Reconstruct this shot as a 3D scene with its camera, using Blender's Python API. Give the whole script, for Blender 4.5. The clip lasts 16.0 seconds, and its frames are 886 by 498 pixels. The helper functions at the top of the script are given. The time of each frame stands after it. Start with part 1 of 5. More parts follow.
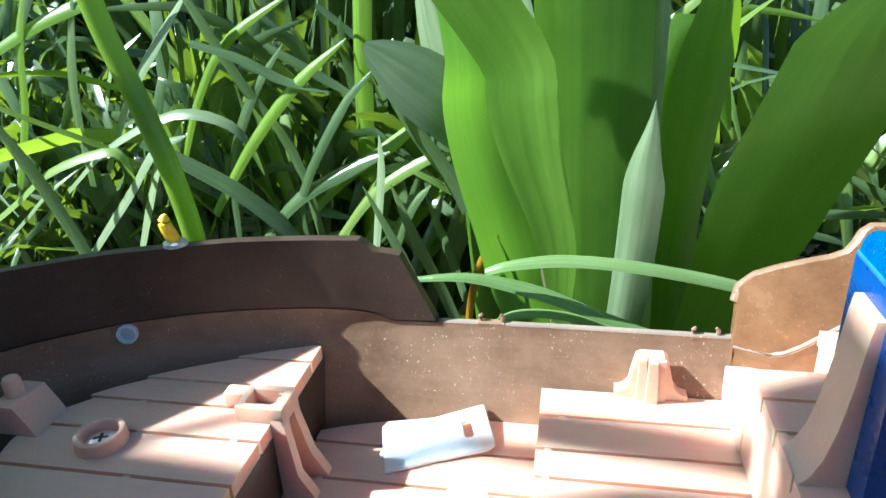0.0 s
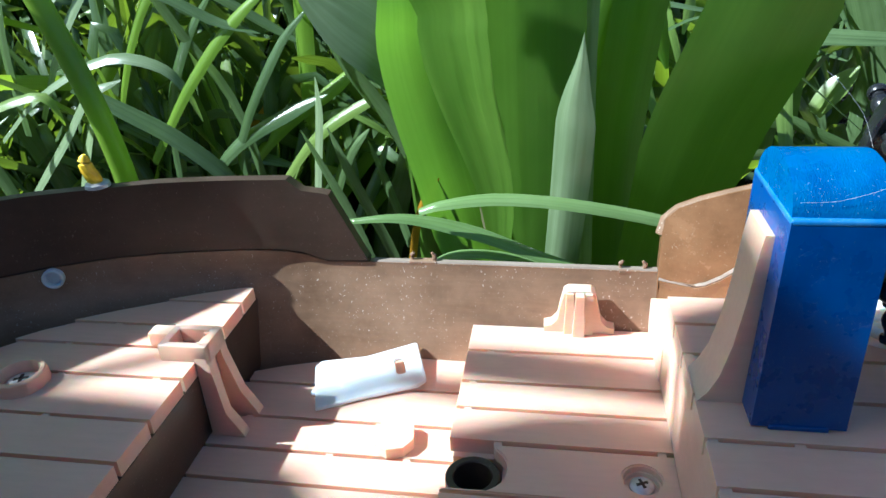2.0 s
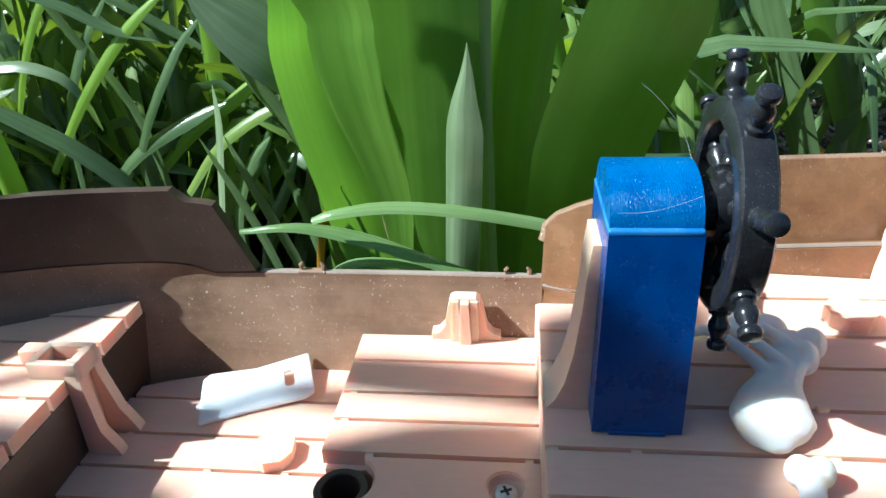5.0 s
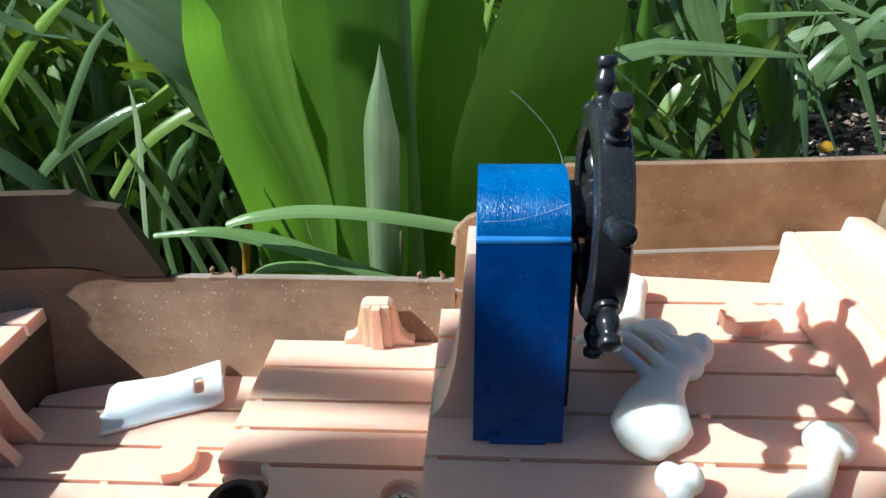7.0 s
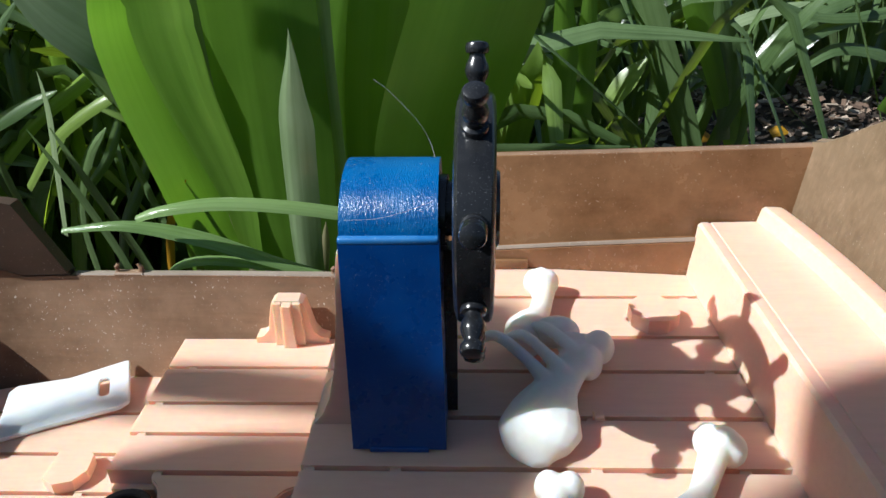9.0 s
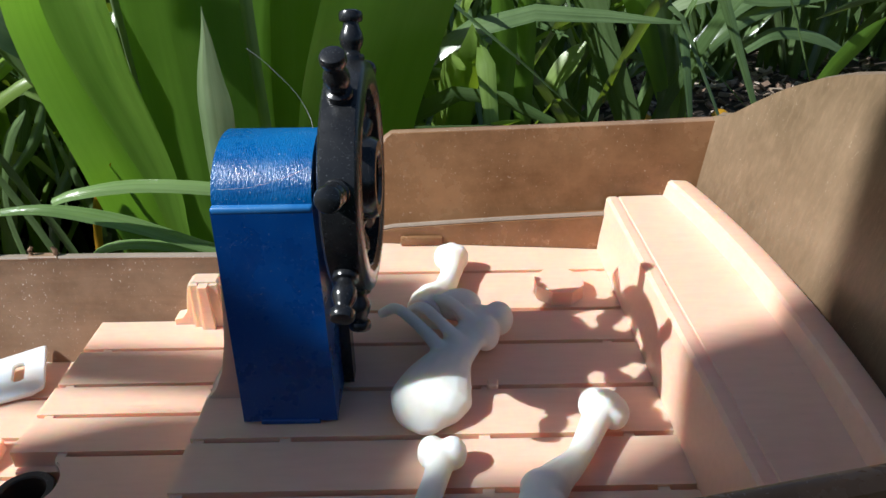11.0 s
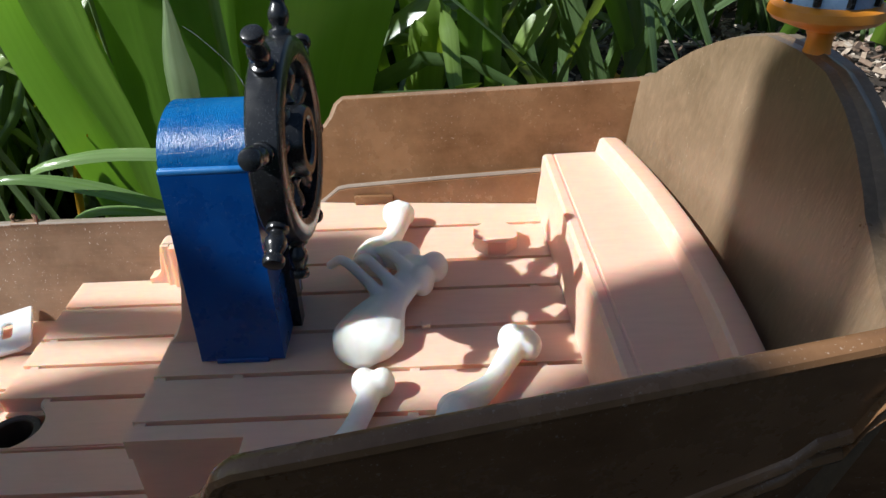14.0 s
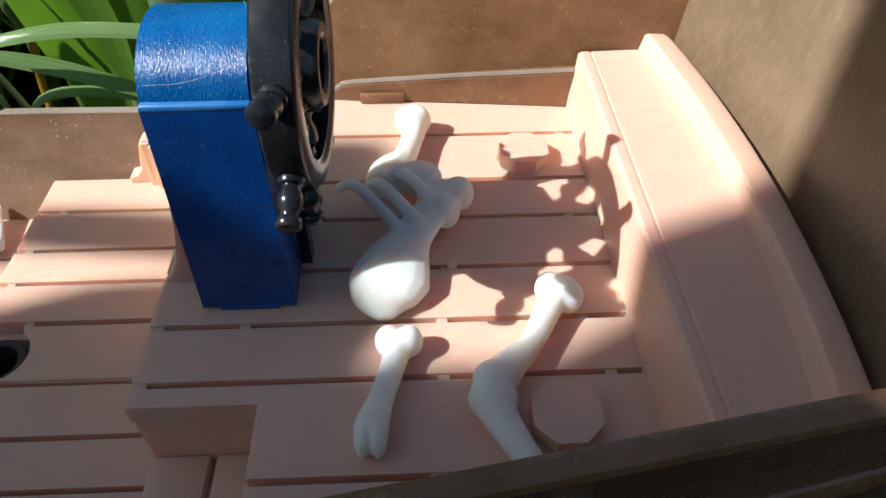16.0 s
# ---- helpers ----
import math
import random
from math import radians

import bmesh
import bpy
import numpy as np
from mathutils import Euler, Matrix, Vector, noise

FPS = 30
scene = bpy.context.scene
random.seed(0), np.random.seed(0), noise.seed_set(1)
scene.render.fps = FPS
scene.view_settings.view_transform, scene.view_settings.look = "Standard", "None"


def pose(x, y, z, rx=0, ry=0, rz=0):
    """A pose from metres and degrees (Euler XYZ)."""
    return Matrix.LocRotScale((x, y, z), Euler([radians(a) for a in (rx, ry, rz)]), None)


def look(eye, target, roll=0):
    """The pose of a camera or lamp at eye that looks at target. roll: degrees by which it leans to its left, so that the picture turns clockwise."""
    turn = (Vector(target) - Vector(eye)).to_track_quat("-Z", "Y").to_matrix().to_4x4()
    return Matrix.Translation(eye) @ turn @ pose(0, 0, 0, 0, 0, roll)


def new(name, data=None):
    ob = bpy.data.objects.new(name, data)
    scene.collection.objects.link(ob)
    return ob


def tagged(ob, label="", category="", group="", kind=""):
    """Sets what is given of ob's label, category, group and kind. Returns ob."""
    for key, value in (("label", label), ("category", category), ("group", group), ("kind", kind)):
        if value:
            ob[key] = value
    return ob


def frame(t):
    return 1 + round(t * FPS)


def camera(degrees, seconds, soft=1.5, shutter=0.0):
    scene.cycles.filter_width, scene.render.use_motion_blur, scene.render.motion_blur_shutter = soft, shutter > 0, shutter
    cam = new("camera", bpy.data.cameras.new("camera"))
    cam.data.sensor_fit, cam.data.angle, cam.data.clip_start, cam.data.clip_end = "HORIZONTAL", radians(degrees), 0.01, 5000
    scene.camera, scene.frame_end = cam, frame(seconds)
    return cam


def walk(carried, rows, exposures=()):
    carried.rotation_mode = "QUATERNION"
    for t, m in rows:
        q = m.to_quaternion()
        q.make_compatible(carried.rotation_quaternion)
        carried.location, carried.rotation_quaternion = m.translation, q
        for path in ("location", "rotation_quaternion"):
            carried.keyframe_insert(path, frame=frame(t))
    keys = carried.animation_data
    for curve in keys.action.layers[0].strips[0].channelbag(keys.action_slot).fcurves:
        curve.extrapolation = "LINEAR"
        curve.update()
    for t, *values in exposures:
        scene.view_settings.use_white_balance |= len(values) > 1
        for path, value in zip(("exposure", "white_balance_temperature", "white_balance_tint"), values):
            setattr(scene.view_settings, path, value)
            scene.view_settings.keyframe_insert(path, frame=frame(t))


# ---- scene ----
cam = camera(65.07, 16.0, soft=1.5)
PATH = [
    (0, (-0.0594, -0.1233, 0.1125), (11.82, -23.52, -2.91)),
    (0.5, (-0.0521, -0.1245, 0.1145), (11.45, -24.82, -3.07)),
    (1, (-0.0480, -0.1245, 0.1119), (10.77, -25.47, -3.01)),
    (1.5, (-0.0454, -0.1244, 0.1061), (10.39, -25.70, -2.86)),
    (2, (-0.0424, -0.1231, 0.1036), (10.13, -26.69, -3.02)),
    (2.5, (-0.0363, -0.1212, 0.1037), (9.52, -26.78, -3.26)),
    (3, (-0.0305, -0.1199, 0.1038), (9.06, -27.06, -3.32)),
    (5.5, (-0.0122, -0.1178, 0.1048), (6.14, -26.62, -2.28)),
    (6, (-0.0074, -0.1170, 0.1052), (5.50, -26.68, -2.16)),
    (6.5, (-0.0037, -0.1171, 0.1049), (4.79, -26.46, -1.95)),
    (7, (0.0026, -0.1142, 0.1044), (4.01, -26.83, -1.36)),
    (7.5, (0.0069, -0.1103, 0.1046), (3.66, -26.94, -1.24)),
    (8, (0.0119, -0.1087, 0.1038), (3.29, -27.31, -1.39)),
    (8.5, (0.0184, -0.1078, 0.1042), (2.52, -27.54, -1.26)),
    (9, (0.0229, -0.1048, 0.1027), (2.10, -28.11, -1.07)),
    (9.5, (0.0293, -0.1036, 0.0993), (1.82, -29.31, -1.04)),
    (12, (0.0406, -0.1158, 0.0994), (-1.56, -27.45, -0.41)),
    (12.5, (0.0396, -0.1209, 0.1026), (-1.17, -26.52, -0.61)),
    (13, (0.0436, -0.1220, 0.1010), (-1.07, -29.32, -0.73)),
    (13.5, (0.0451, -0.1245, 0.1052), (-1.27, -29.55, -0.82)),
    (14, (0.0547, -0.1231, 0.1048), (-0.60, -31.82, -1.90)),
    (14.5, (0.0441, -0.1257, 0.1080), (-1.07, -32.84, -1.62)),
    (15, (0.0511, -0.1142, 0.1089), (-2.29, -36.00, -0.71)),
    (15.5, (0.0491, -0.1018, 0.1101), (-2.01, -39.83, -1.29)),
    (16, (0.0445, -0.0941, 0.1096), (-2.74, -44.91, 0.39)),
]
walk(cam, [(t, Matrix.Translation(eye) @ pose(0, 0, 0, 90 + pitch, 0, yaw) @ pose(0, 0, 0, 0, 0, roll)) for t, eye, (yaw, pitch, roll) in PATH],
     [(0, 1.5, 5350, 1), (0.5, 1.52, 5300, 1), (1, 1.3, 5200, 1), (3, 1.06, 5250, 1), (5.8, 1.06, 5350, 1), (6.5, 0.98, 5400, 1), (7.2, 0.7, 5550, 3), (8.5, 0.46, 5800, 6), (12, 0.42, 5950, 7), (14, 0.42, 5950, 7), (15.5, 0.52, 5950, 7), (16, 0.48, 5950, 7)])

# ---------------------------------------------------------------- light
SUN_WAY = Vector((0.716, 0.148, -0.682))  # the way the sunlight travels
world = bpy.data.worlds.new("sky")
scene.world = world
world.use_nodes = True
wn = world.node_tree
sky = wn.nodes.new("ShaderNodeTexSky")
sky.sky_type, sky.sun_disc = "NISHITA", False
sky.sun_elevation, sky.sun_rotation = math.asin(-SUN_WAY.z), math.atan2(-SUN_WAY.x, -SUN_WAY.y)
wn.links.new(sky.outputs[0], wn.nodes["Background"].inputs[0])
wn.nodes["Background"].inputs[1].default_value = 0.050
sun = new("sun", bpy.data.lights.new("sun", "SUN"))
sun.data.energy, sun.data.angle, sun.data.color = 5.4, radians(0.53), (1.0, 0.955, 0.89)
sun.matrix_world = look(-SUN_WAY, (0, 0, 0))


# ---------------------------------------------------------------- materials
def material(name):
    m = bpy.data.materials.new(name)
    m.use_nodes = True
    nt = m.node_tree
    return m, nt, nt.nodes["Principled BSDF"]


def noise_node(nt, scale, detail=4.0, stretch=(1, 1, 1), rough=0.6, src="Object"):
    """Noise over real-world metres; scale in features a metre."""
    co = nt.nodes.new("ShaderNodeTexCoord")
    mp = nt.nodes.new("ShaderNodeMapping")
    mp.inputs["Scale"].default_value = stretch
    n = nt.nodes.new("ShaderNodeTexNoise")
    n.inputs["Scale"].default_value, n.inputs["Detail"].default_value, n.inputs["Roughness"].default_value = scale, detail, rough
    nt.links.new(co.outputs[src], mp.inputs[0])
    nt.links.new(mp.outputs[0], n.inputs["Vector"])
    return n.outputs["Fac"]


def ramp(nt, fac, stops):
    r = nt.nodes.new("ShaderNodeValToRGB")
    els = r.color_ramp.elements
    while len(els) < len(stops):
        els.new(0.5)
    for e, (p, c) in zip(els, stops):
        e.position, e.color = p, (*c, 1)
    nt.links.new(fac, r.inputs[0])
    return r.outputs[0]


def mixed(nt, fac, a, b, mode="MIX"):
    m = nt.nodes.new("ShaderNodeMix")
    m.data_type, m.blend_type = "RGBA", mode
    for i, v in ((0, fac), (6, a), (7, b)):
        if isinstance(v, (int, float)):
            m.inputs[i].default_value = v
        elif isinstance(v, tuple):
            m.inputs[i].default_value = (*v, 1)
        else:
            nt.links.new(v, m.inputs[i])
    return m.outputs[2]


def bump(nt, bsdf, height, distance, strength=1.0):
    b = nt.nodes.new("ShaderNodeBump")
    b.inputs["Distance"].default_value, b.inputs["Strength"].default_value = distance, strength
    nt.links.new(height, b.inputs["Height"])
    nt.links.new(b.outputs[0], bsdf.inputs["Normal"])


def ranged(nt, fac, lo, hi, a=0.3, b=0.7):
    r = nt.nodes.new("ShaderNodeMapRange")
    for i, v in enumerate((a, b, lo, hi)):
        r.inputs[i + 1].default_value = v
    nt.links.new(fac, r.inputs[0])
    return r.outputs[0]


def deck_plastic():
    """Salmon-pink moulded plastic with a fine moulded wood grain along x."""
    m, nt, p = material("deck_plastic")
    grain = noise_node(nt, 700, 5, (0.15, 1, 1))
    blotch = noise_node(nt, 45, 4)
    c = ramp(nt, grain, [(0.25, (0.76, 0.47, 0.345)), (0.5, (0.80, 0.50, 0.372)), (0.8, (0.83, 0.53, 0.40))])
    dirt = ranged(nt, blotch, 0.0, 0.3, 0.5, 0.8)
    specks = ranged(nt, noise_node(nt, 1500, 2), 0.0, 0.5, 0.72, 0.78)
    c = mixed(nt, dirt, c, (0.60, 0.38, 0.28))
    nt.links.new(mixed(nt, specks, c, (0.35, 0.22, 0.16)), p.inputs["Base Color"])
    nt.links.new(ranged(nt, blotch, 0.38, 0.55), p.inputs["Roughness"])
    p.inputs["Subsurface Weight"].default_value = 0.5
    p.inputs["Subsurface Radius"].default_value = (0.0085, 0.0028, 0.0012)
    p.inputs["Subsurface Scale"].default_value = 1.0
    bump(nt, p, grain, 0.0002, 0.28)
    return m


def brown_plastic(name, dark, light, dust, fluffy=0.8, way=(0.10, 0.6, 1), fine=1500, rough=0.43, grainy=420, streak=0.12, relief=0.3):
    """Dusty brown moulded plastic with wood grain, scratches and pale specks."""
    m, nt, p = material(name)
    grain = noise_node(nt, grainy, 5, way)
    cloud = noise_node(nt, 28, 6, rough=0.7)
    c = ramp(nt, cloud, [(0.3, dark), (0.7, light)])
    c = mixed(nt, ranged(nt, grain, 0.0, streak, 0.45, 0.7), c, tuple(v * 1.5 for v in light))
    fluff = ranged(nt, noise_node(nt, fine, 2, (1, 1, 0.6)), 0.0, fluffy, 0.655, 0.72)
    patch = ranged(nt, noise_node(nt, 75, 3), 0.1, 1.0, 0.42, 0.62)
    mu = nt.nodes.new("ShaderNodeMath")
    mu.operation = "MULTIPLY"
    nt.links.new(fluff, mu.inputs[0])
    nt.links.new(patch, mu.inputs[1])
    nt.links.new(mixed(nt, mu.outputs[0], c, dust), p.inputs["Base Color"])
    nt.links.new(ranged(nt, cloud, rough * 0.8, rough * 1.2), p.inputs["Roughness"])
    bump(nt, p, grain, 0.00025, relief)
    return m


def glossy_plastic(name, colour, second, rough, dust=(0.7, 0.72, 0.75), dusty=0.4, speck=4200, score=0.00003):
    m, nt, p = material(name)
    cloud = noise_node(nt, 120, 4)
    c = mixed(nt, ranged(nt, cloud, 0.0, 1.0), colour, second)
    fl = ranged(nt, noise_node(nt, speck, 2), 0.0, dusty, 0.67, 0.72)
    nt.links.new(mixed(nt, fl, c, dust), p.inputs["Base Color"])
    nt.links.new(ranged(nt, cloud, rough * 0.8, rough * 1.3), p.inputs["Roughness"])
    bump(nt, p, noise_node(nt, 3400, 3, (1, 0.4, 0.4)), score, 0.5)
    return m


def bone_plastic(name, colour, second):
    m, nt, p = material(name)
    cloud = noise_node(nt, 150, 5)
    nt.links.new(ramp(nt, cloud, [(0.3, second), (0.65, colour)]), p.inputs["Base Color"])
    p.inputs["Roughness"].default_value = 0.5
    p.inputs["Subsurface Weight"].default_value = 0.7
    p.inputs["Subsurface Radius"].default_value = (0.009, 0.006, 0.0038)
    p.inputs["Subsurface Scale"].default_value = 1.0
    bump(nt, p, noise_node(nt, 900, 3), 0.0001, 0.4)
    return m


def leaf_green(name, dark, light, glow, gloss=0.35, thin=0.38):
    """A strap leaf: lengthwise veins, waxy shine, and light that passes through."""
    m, nt, p = material(name)
    co = nt.nodes.new("ShaderNodeTexCoord")
    mp = nt.nodes.new("ShaderNodeMapping")
    mp.inputs["Scale"].default_value = (26, 0.8, 1)
    vein = nt.nodes.new("ShaderNodeTexNoise")
    vein.inputs["Scale"].default_value, vein.inputs["Detail"].default_value = 1.0, 3
    nt.links.new(co.outputs["UV"], mp.inputs[0])
    nt.links.new(mp.outputs[0], vein.inputs["Vector"])
    cloud = noise_node(nt, 30, 4)
    info = nt.nodes.new("ShaderNodeObjectInfo")
    c = mixed(nt, ranged(nt, cloud, 0, 1), dark, light)
    c = mixed(nt, ranged(nt, vein.outputs["Fac"], 0.0, 0.35), c, tuple(v * 1.4 for v in light))
    hsv = nt.nodes.new("ShaderNodeHueSaturation")
    geo = nt.nodes.new("ShaderNodeNewGeometry")
    add = nt.nodes.new("ShaderNodeMath")
    add.operation = "ADD"
    nt.links.new(info.outputs["Random"], add.inputs[0])
    nt.links.new(geo.outputs["Random Per Island"], add.inputs[1])
    wide = nt.nodes.new("ShaderNodeTexNoise")
    wide.inputs["Scale"].default_value = 1.0
    mp2 = nt.nodes.new("ShaderNodeMapping")
    mp2.inputs["Scale"].default_value = (6, 1.6, 1)
    nt.links.new(co.outputs["UV"], mp2.inputs[0])
    nt.links.new(mp2.outputs[0], wide.inputs["Vector"])
    c = mixed(nt, ranged(nt, wide.outputs["Fac"], 0.0, 0.6), c, tuple(v * 0.55 for v in dark))
    nt.links.new(ranged(nt, add.outputs[0], 0.65, 1.35, 0.0, 2.0), hsv.inputs["Value"])
    nt.links.new(ranged(nt, add.outputs[0], 0.51, 0.485, 0.0, 2.0), hsv.inputs["Hue"])
    nt.links.new(c, hsv.inputs["Color"])
    nt.links.new(hsv.outputs[0], p.inputs["Base Color"])
    p.inputs["Roughness"].default_value = gloss
    p.inputs["Specular IOR Level"].default_value = 0.6
    tr = nt.nodes.new("ShaderNodeBsdfTranslucent")
    nt.links.new(mixed(nt, 0.88, hsv.outputs[0], glow), tr.inputs[0])
    mx = nt.nodes.new("ShaderNodeMixShader")
    mx.inputs[0].default_value = thin
    out = nt.nodes["Material Output"]
    nt.links.new(p.outputs[0], mx.inputs[1])
    nt.links.new(tr.outputs[0], mx.inputs[2])
    nt.links.new(mx.outputs[0], out.inputs[0])
    b = nt.nodes.new("ShaderNodeBump")
    b.inputs["Distance"].default_value, b.inputs["Strength"].default_value = 0.0002, 0.35
    nt.links.new(vein.outputs["Fac"], b.inputs["Height"])
    nt.links.new(b.outputs[0], p.inputs["Normal"])
    return m


def plain(name, colour, rough=0.5, metal=0.0, scale=300, vary=0.2):
    m, nt, p = material(name)
    n = noise_node(nt, scale, 4)
    nt.links.new(mixed(nt, ranged(nt, n, 0, 1), tuple(v * (1 - vary) for v in colour), tuple(min(1, v * (1 + vary)) for v in colour)), p.inputs["Base Color"])
    p.inputs["Roughness"].default_value, p.inputs["Metallic"].default_value = rough, metal
    bump(nt, p, n, 0.0002, 0.3)
    return m


def soil_material():
    m, nt, p = material("soil")
    a = noise_node(nt, 60, 8)
    b = noise_node(nt, 6, 3)
    c = ramp(nt, a, [(0.3, (0.012, 0.009, 0.007)), (0.55, (0.04, 0.028, 0.02)), (0.75, (0.10, 0.075, 0.055))])
    nt.links.new(mixed(nt, ranged(nt, b, 0, 0.5), c, (0.03, 0.022, 0.016)), p.inputs["Base Color"])
    p.inputs["Roughness"].default_value = 0.95
    bump(nt, p, a, 0.006, 1.0)
    return m


def chip_material():
    m, nt, p = material("bark_chip")
    geo = nt.nodes.new("ShaderNodeNewGeometry")
    n = noise_node(nt, 250, 4)
    c = ramp(nt, geo.outputs["Random Per Island"], [(0.0, (0.06, 0.04, 0.03)), (0.35, (0.20, 0.13, 0.09)), (0.6, (0.34, 0.26, 0.19)), (1.0, (0.62, 0.54, 0.45))])
    nt.links.new(mixed(nt, ranged(nt, n, 0, 0.5), c, (0.08, 0.05, 0.035)), p.inputs["Base Color"])
    p.inputs["Roughness"].default_value = 0.9
    bump(nt, p, n, 0.001, 0.8)
    return m


PINK = deck_plastic()
HULL = brown_plastic("hull_plastic", (0.115, 0.056, 0.024), (0.275, 0.147, 0.071), (0.66, 0.56, 0.46), 0.4, fine=1700, rough=0.26, streak=0.06, relief=0.15)
STERN = brown_plastic("stern_plastic", (0.105, 0.071, 0.040), (0.22, 0.153, 0.094), (0.5, 0.42, 0.32), 0.5, (1, 1, 0.3), 2000, 0.33, 800, 0.25, 0.4)
# lighter hull copy: real dust, plus the mid-hull's sheen put into the base colour
DUSTY_LIT = brown_plastic("dusty_lit_plastic", (0.145, 0.086, 0.050), (0.30, 0.19, 0.118), (0.70, 0.64, 0.56), 1.0)
# pale tone puts the sheen of upward-facing edges into the colour, dust included
DUSTY_SHEEN = brown_plastic("dusty_sheen_plastic", (0.20, 0.155, 0.118), (0.31, 0.255, 0.205), (0.5, 0.46, 0.4))
RAIL = brown_plastic("rail_plastic", (0.042, 0.027, 0.019), (0.078, 0.049, 0.033), (0.45, 0.38, 0.32), 0.35)
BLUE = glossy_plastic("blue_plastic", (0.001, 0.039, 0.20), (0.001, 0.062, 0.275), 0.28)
# scuffed copy of the body's blue, brightened to hold the sunlit top's tone
SCUFFED_LIT = glossy_plastic("scuffed_lit_blue_plastic", (0.001, 0.070, 0.25), (0.003, 0.118, 0.335), 0.27, score=0.0004, dusty=0.55)
# paler still: the lit rim's highlight joined with wear on the ledge
EDGE = glossy_plastic("lit_worn_blue_edge", (0.012, 0.12, 0.36), (0.04, 0.18, 0.43), 0.35, dusty=0.6)
BLACK = glossy_plastic("black_plastic", (0.009, 0.0095, 0.011), (0.020, 0.021, 0.023), 0.23, dusty=0.2)
DARK = plain("dark_plastic", (0.03, 0.022, 0.018), 0.45)
ORANGE = glossy_plastic("orange_plastic", (0.80, 0.26, 0.02), (0.85, 0.33, 0.03), 0.35, dusty=0.1)
YELLOW = plain("yellow_plastic", (0.95, 0.58, 0.02), 0.4)
PANE = glossy_plastic("pale_blue_plastic", (0.22, 0.38, 0.62), (0.32, 0.48, 0.70), 0.25, dusty=0.1)
BONE = bone_plastic("bone_plastic", (0.86, 0.835, 0.775), (0.80, 0.765, 0.70))
WHITE = bone_plastic("white_plastic", (0.80, 0.81, 0.79), (0.74, 0.75, 0.73))
STEEL = plain("steel", (0.6, 0.61, 0.63), 0.42, 0.7)
LILY = leaf_green("lily_leaf", (0.070, 0.160, 0.018), (0.140, 0.268, 0.038), (0.44, 0.72, 0.015), 0.33, 0.44)
# dark leaf for the unseen plants that block sky light behind the viewer
UNSEEN_LEAF = leaf_green("unseen_dark_leaf", (0.02, 0.045, 0.016), (0.04, 0.082, 0.03), (0.10, 0.22, 0.01), 0.5, 0.12)
FRESH = leaf_green("fresh_leaf", (0.15, 0.25, 0.045), (0.25, 0.36, 0.095), (0.52, 0.76, 0.03), 0.28, 0.4)
# lighter copy of the lily leaf, its backlit glow put into the colour
BACKLIT = leaf_green("backlit_lily_leaf", (0.10, 0.24, 0.035), (0.17, 0.34, 0.07), (0.36, 0.74, 0.04), 0.28, 0.4)
# lighter than the other leaves, so the whitish sheen is partly in the colour
ARCH = leaf_green("arching_leaf", (0.16, 0.27, 0.08), (0.27, 0.40, 0.16), (0.42, 0.70, 0.04), 0.17, 0.3)
# pale base stands for sun and sky sheen on leaves facing the light
PALE_SHEEN = leaf_green("pale_sheen_leaf", (0.175, 0.25, 0.12), (0.29, 0.365, 0.21), (0.34, 0.52, 0.06), 0.27, 0.28)
STRAP = leaf_green("strap_leaf", (0.052, 0.094, 0.032), (0.135, 0.205, 0.088), (0.42, 0.62, 0.03), 0.2, 0.2)
STEM = leaf_green("flower_stem", (0.15, 0.27, 0.025), (0.23, 0.38, 0.045), (0.50, 0.72, 0.01), 0.3)
YOLK = leaf_green("yellow_leaf", (0.55, 0.28, 0.01), (0.65, 0.38, 0.02), (0.8, 0.5, 0.02), 0.5)
STRAW_LEAF = leaf_green("straw_leaf", (0.38, 0.33, 0.18), (0.5, 0.45, 0.28), (0.5, 0.45, 0.2), 0.5)
SOIL = soil_material()
CHIP = chip_material()
FIBRE = plain("fibre", (0.65, 0.63, 0.6), 0.6)

# ---------------------------------------------------------------- mesh helpers (all lengths in millimetres)
MM = Matrix.Scale(0.001, 4)


def to_mesh(name, bm, mat, smooth=35):
    bmesh.ops.recalc_face_normals(bm, faces=bm.faces[:])
    me = bpy.data.meshes.new(name)
    bm.to_mesh(me)
    bm.free()
    me.transform(MM)
    me.materials.append(mat)
    if smooth:
        me.shade_smooth()
        me.set_sharp_from_angle(angle=radians(smooth))
    return me


def part(name, bm, mat, parent, label="", smooth=35):
    """Links a bmesh as one mesh object under a thing or under a part."""
    ob = new(name, to_mesh(name, bm, mat, smooth))
    ob.parent = parent
    if label:
        ob["label"] = label
    return ob


def thing(name, at, label, category, group="", kind=""):
    """An empty at a thing's base."""
    ob = new(name)
    ob.empty_display_size = 0.005
    ob.location = Vector(at) * 0.001
    tagged(ob, label, category, group, kind)
    bpy.context.view_layer.update()
    return ob


def solo(name, bm, mat, label, category, group="", kind="", smooth=35):
    return tagged(new(name, to_mesh(name, bm, mat, smooth)), label, category, group, kind)


def box(bm, x0, x1, y0, y1, z0, z1, bevel=0.0, seg=2):
    vs = bmesh.ops.create_cube(bm, size=1, matrix=Matrix.Translation(((x0 + x1) / 2, (y0 + y1) / 2, (z0 + z1) / 2)) @ Matrix.Diagonal((x1 - x0, y1 - y0, z1 - z0, 1)))["verts"]
    if bevel:
        es = list({e for v in vs for e in v.link_edges})
        bmesh.ops.bevel(bm, geom=es, offset=bevel, segments=seg, affect="EDGES", profile=0.5)
    return bm


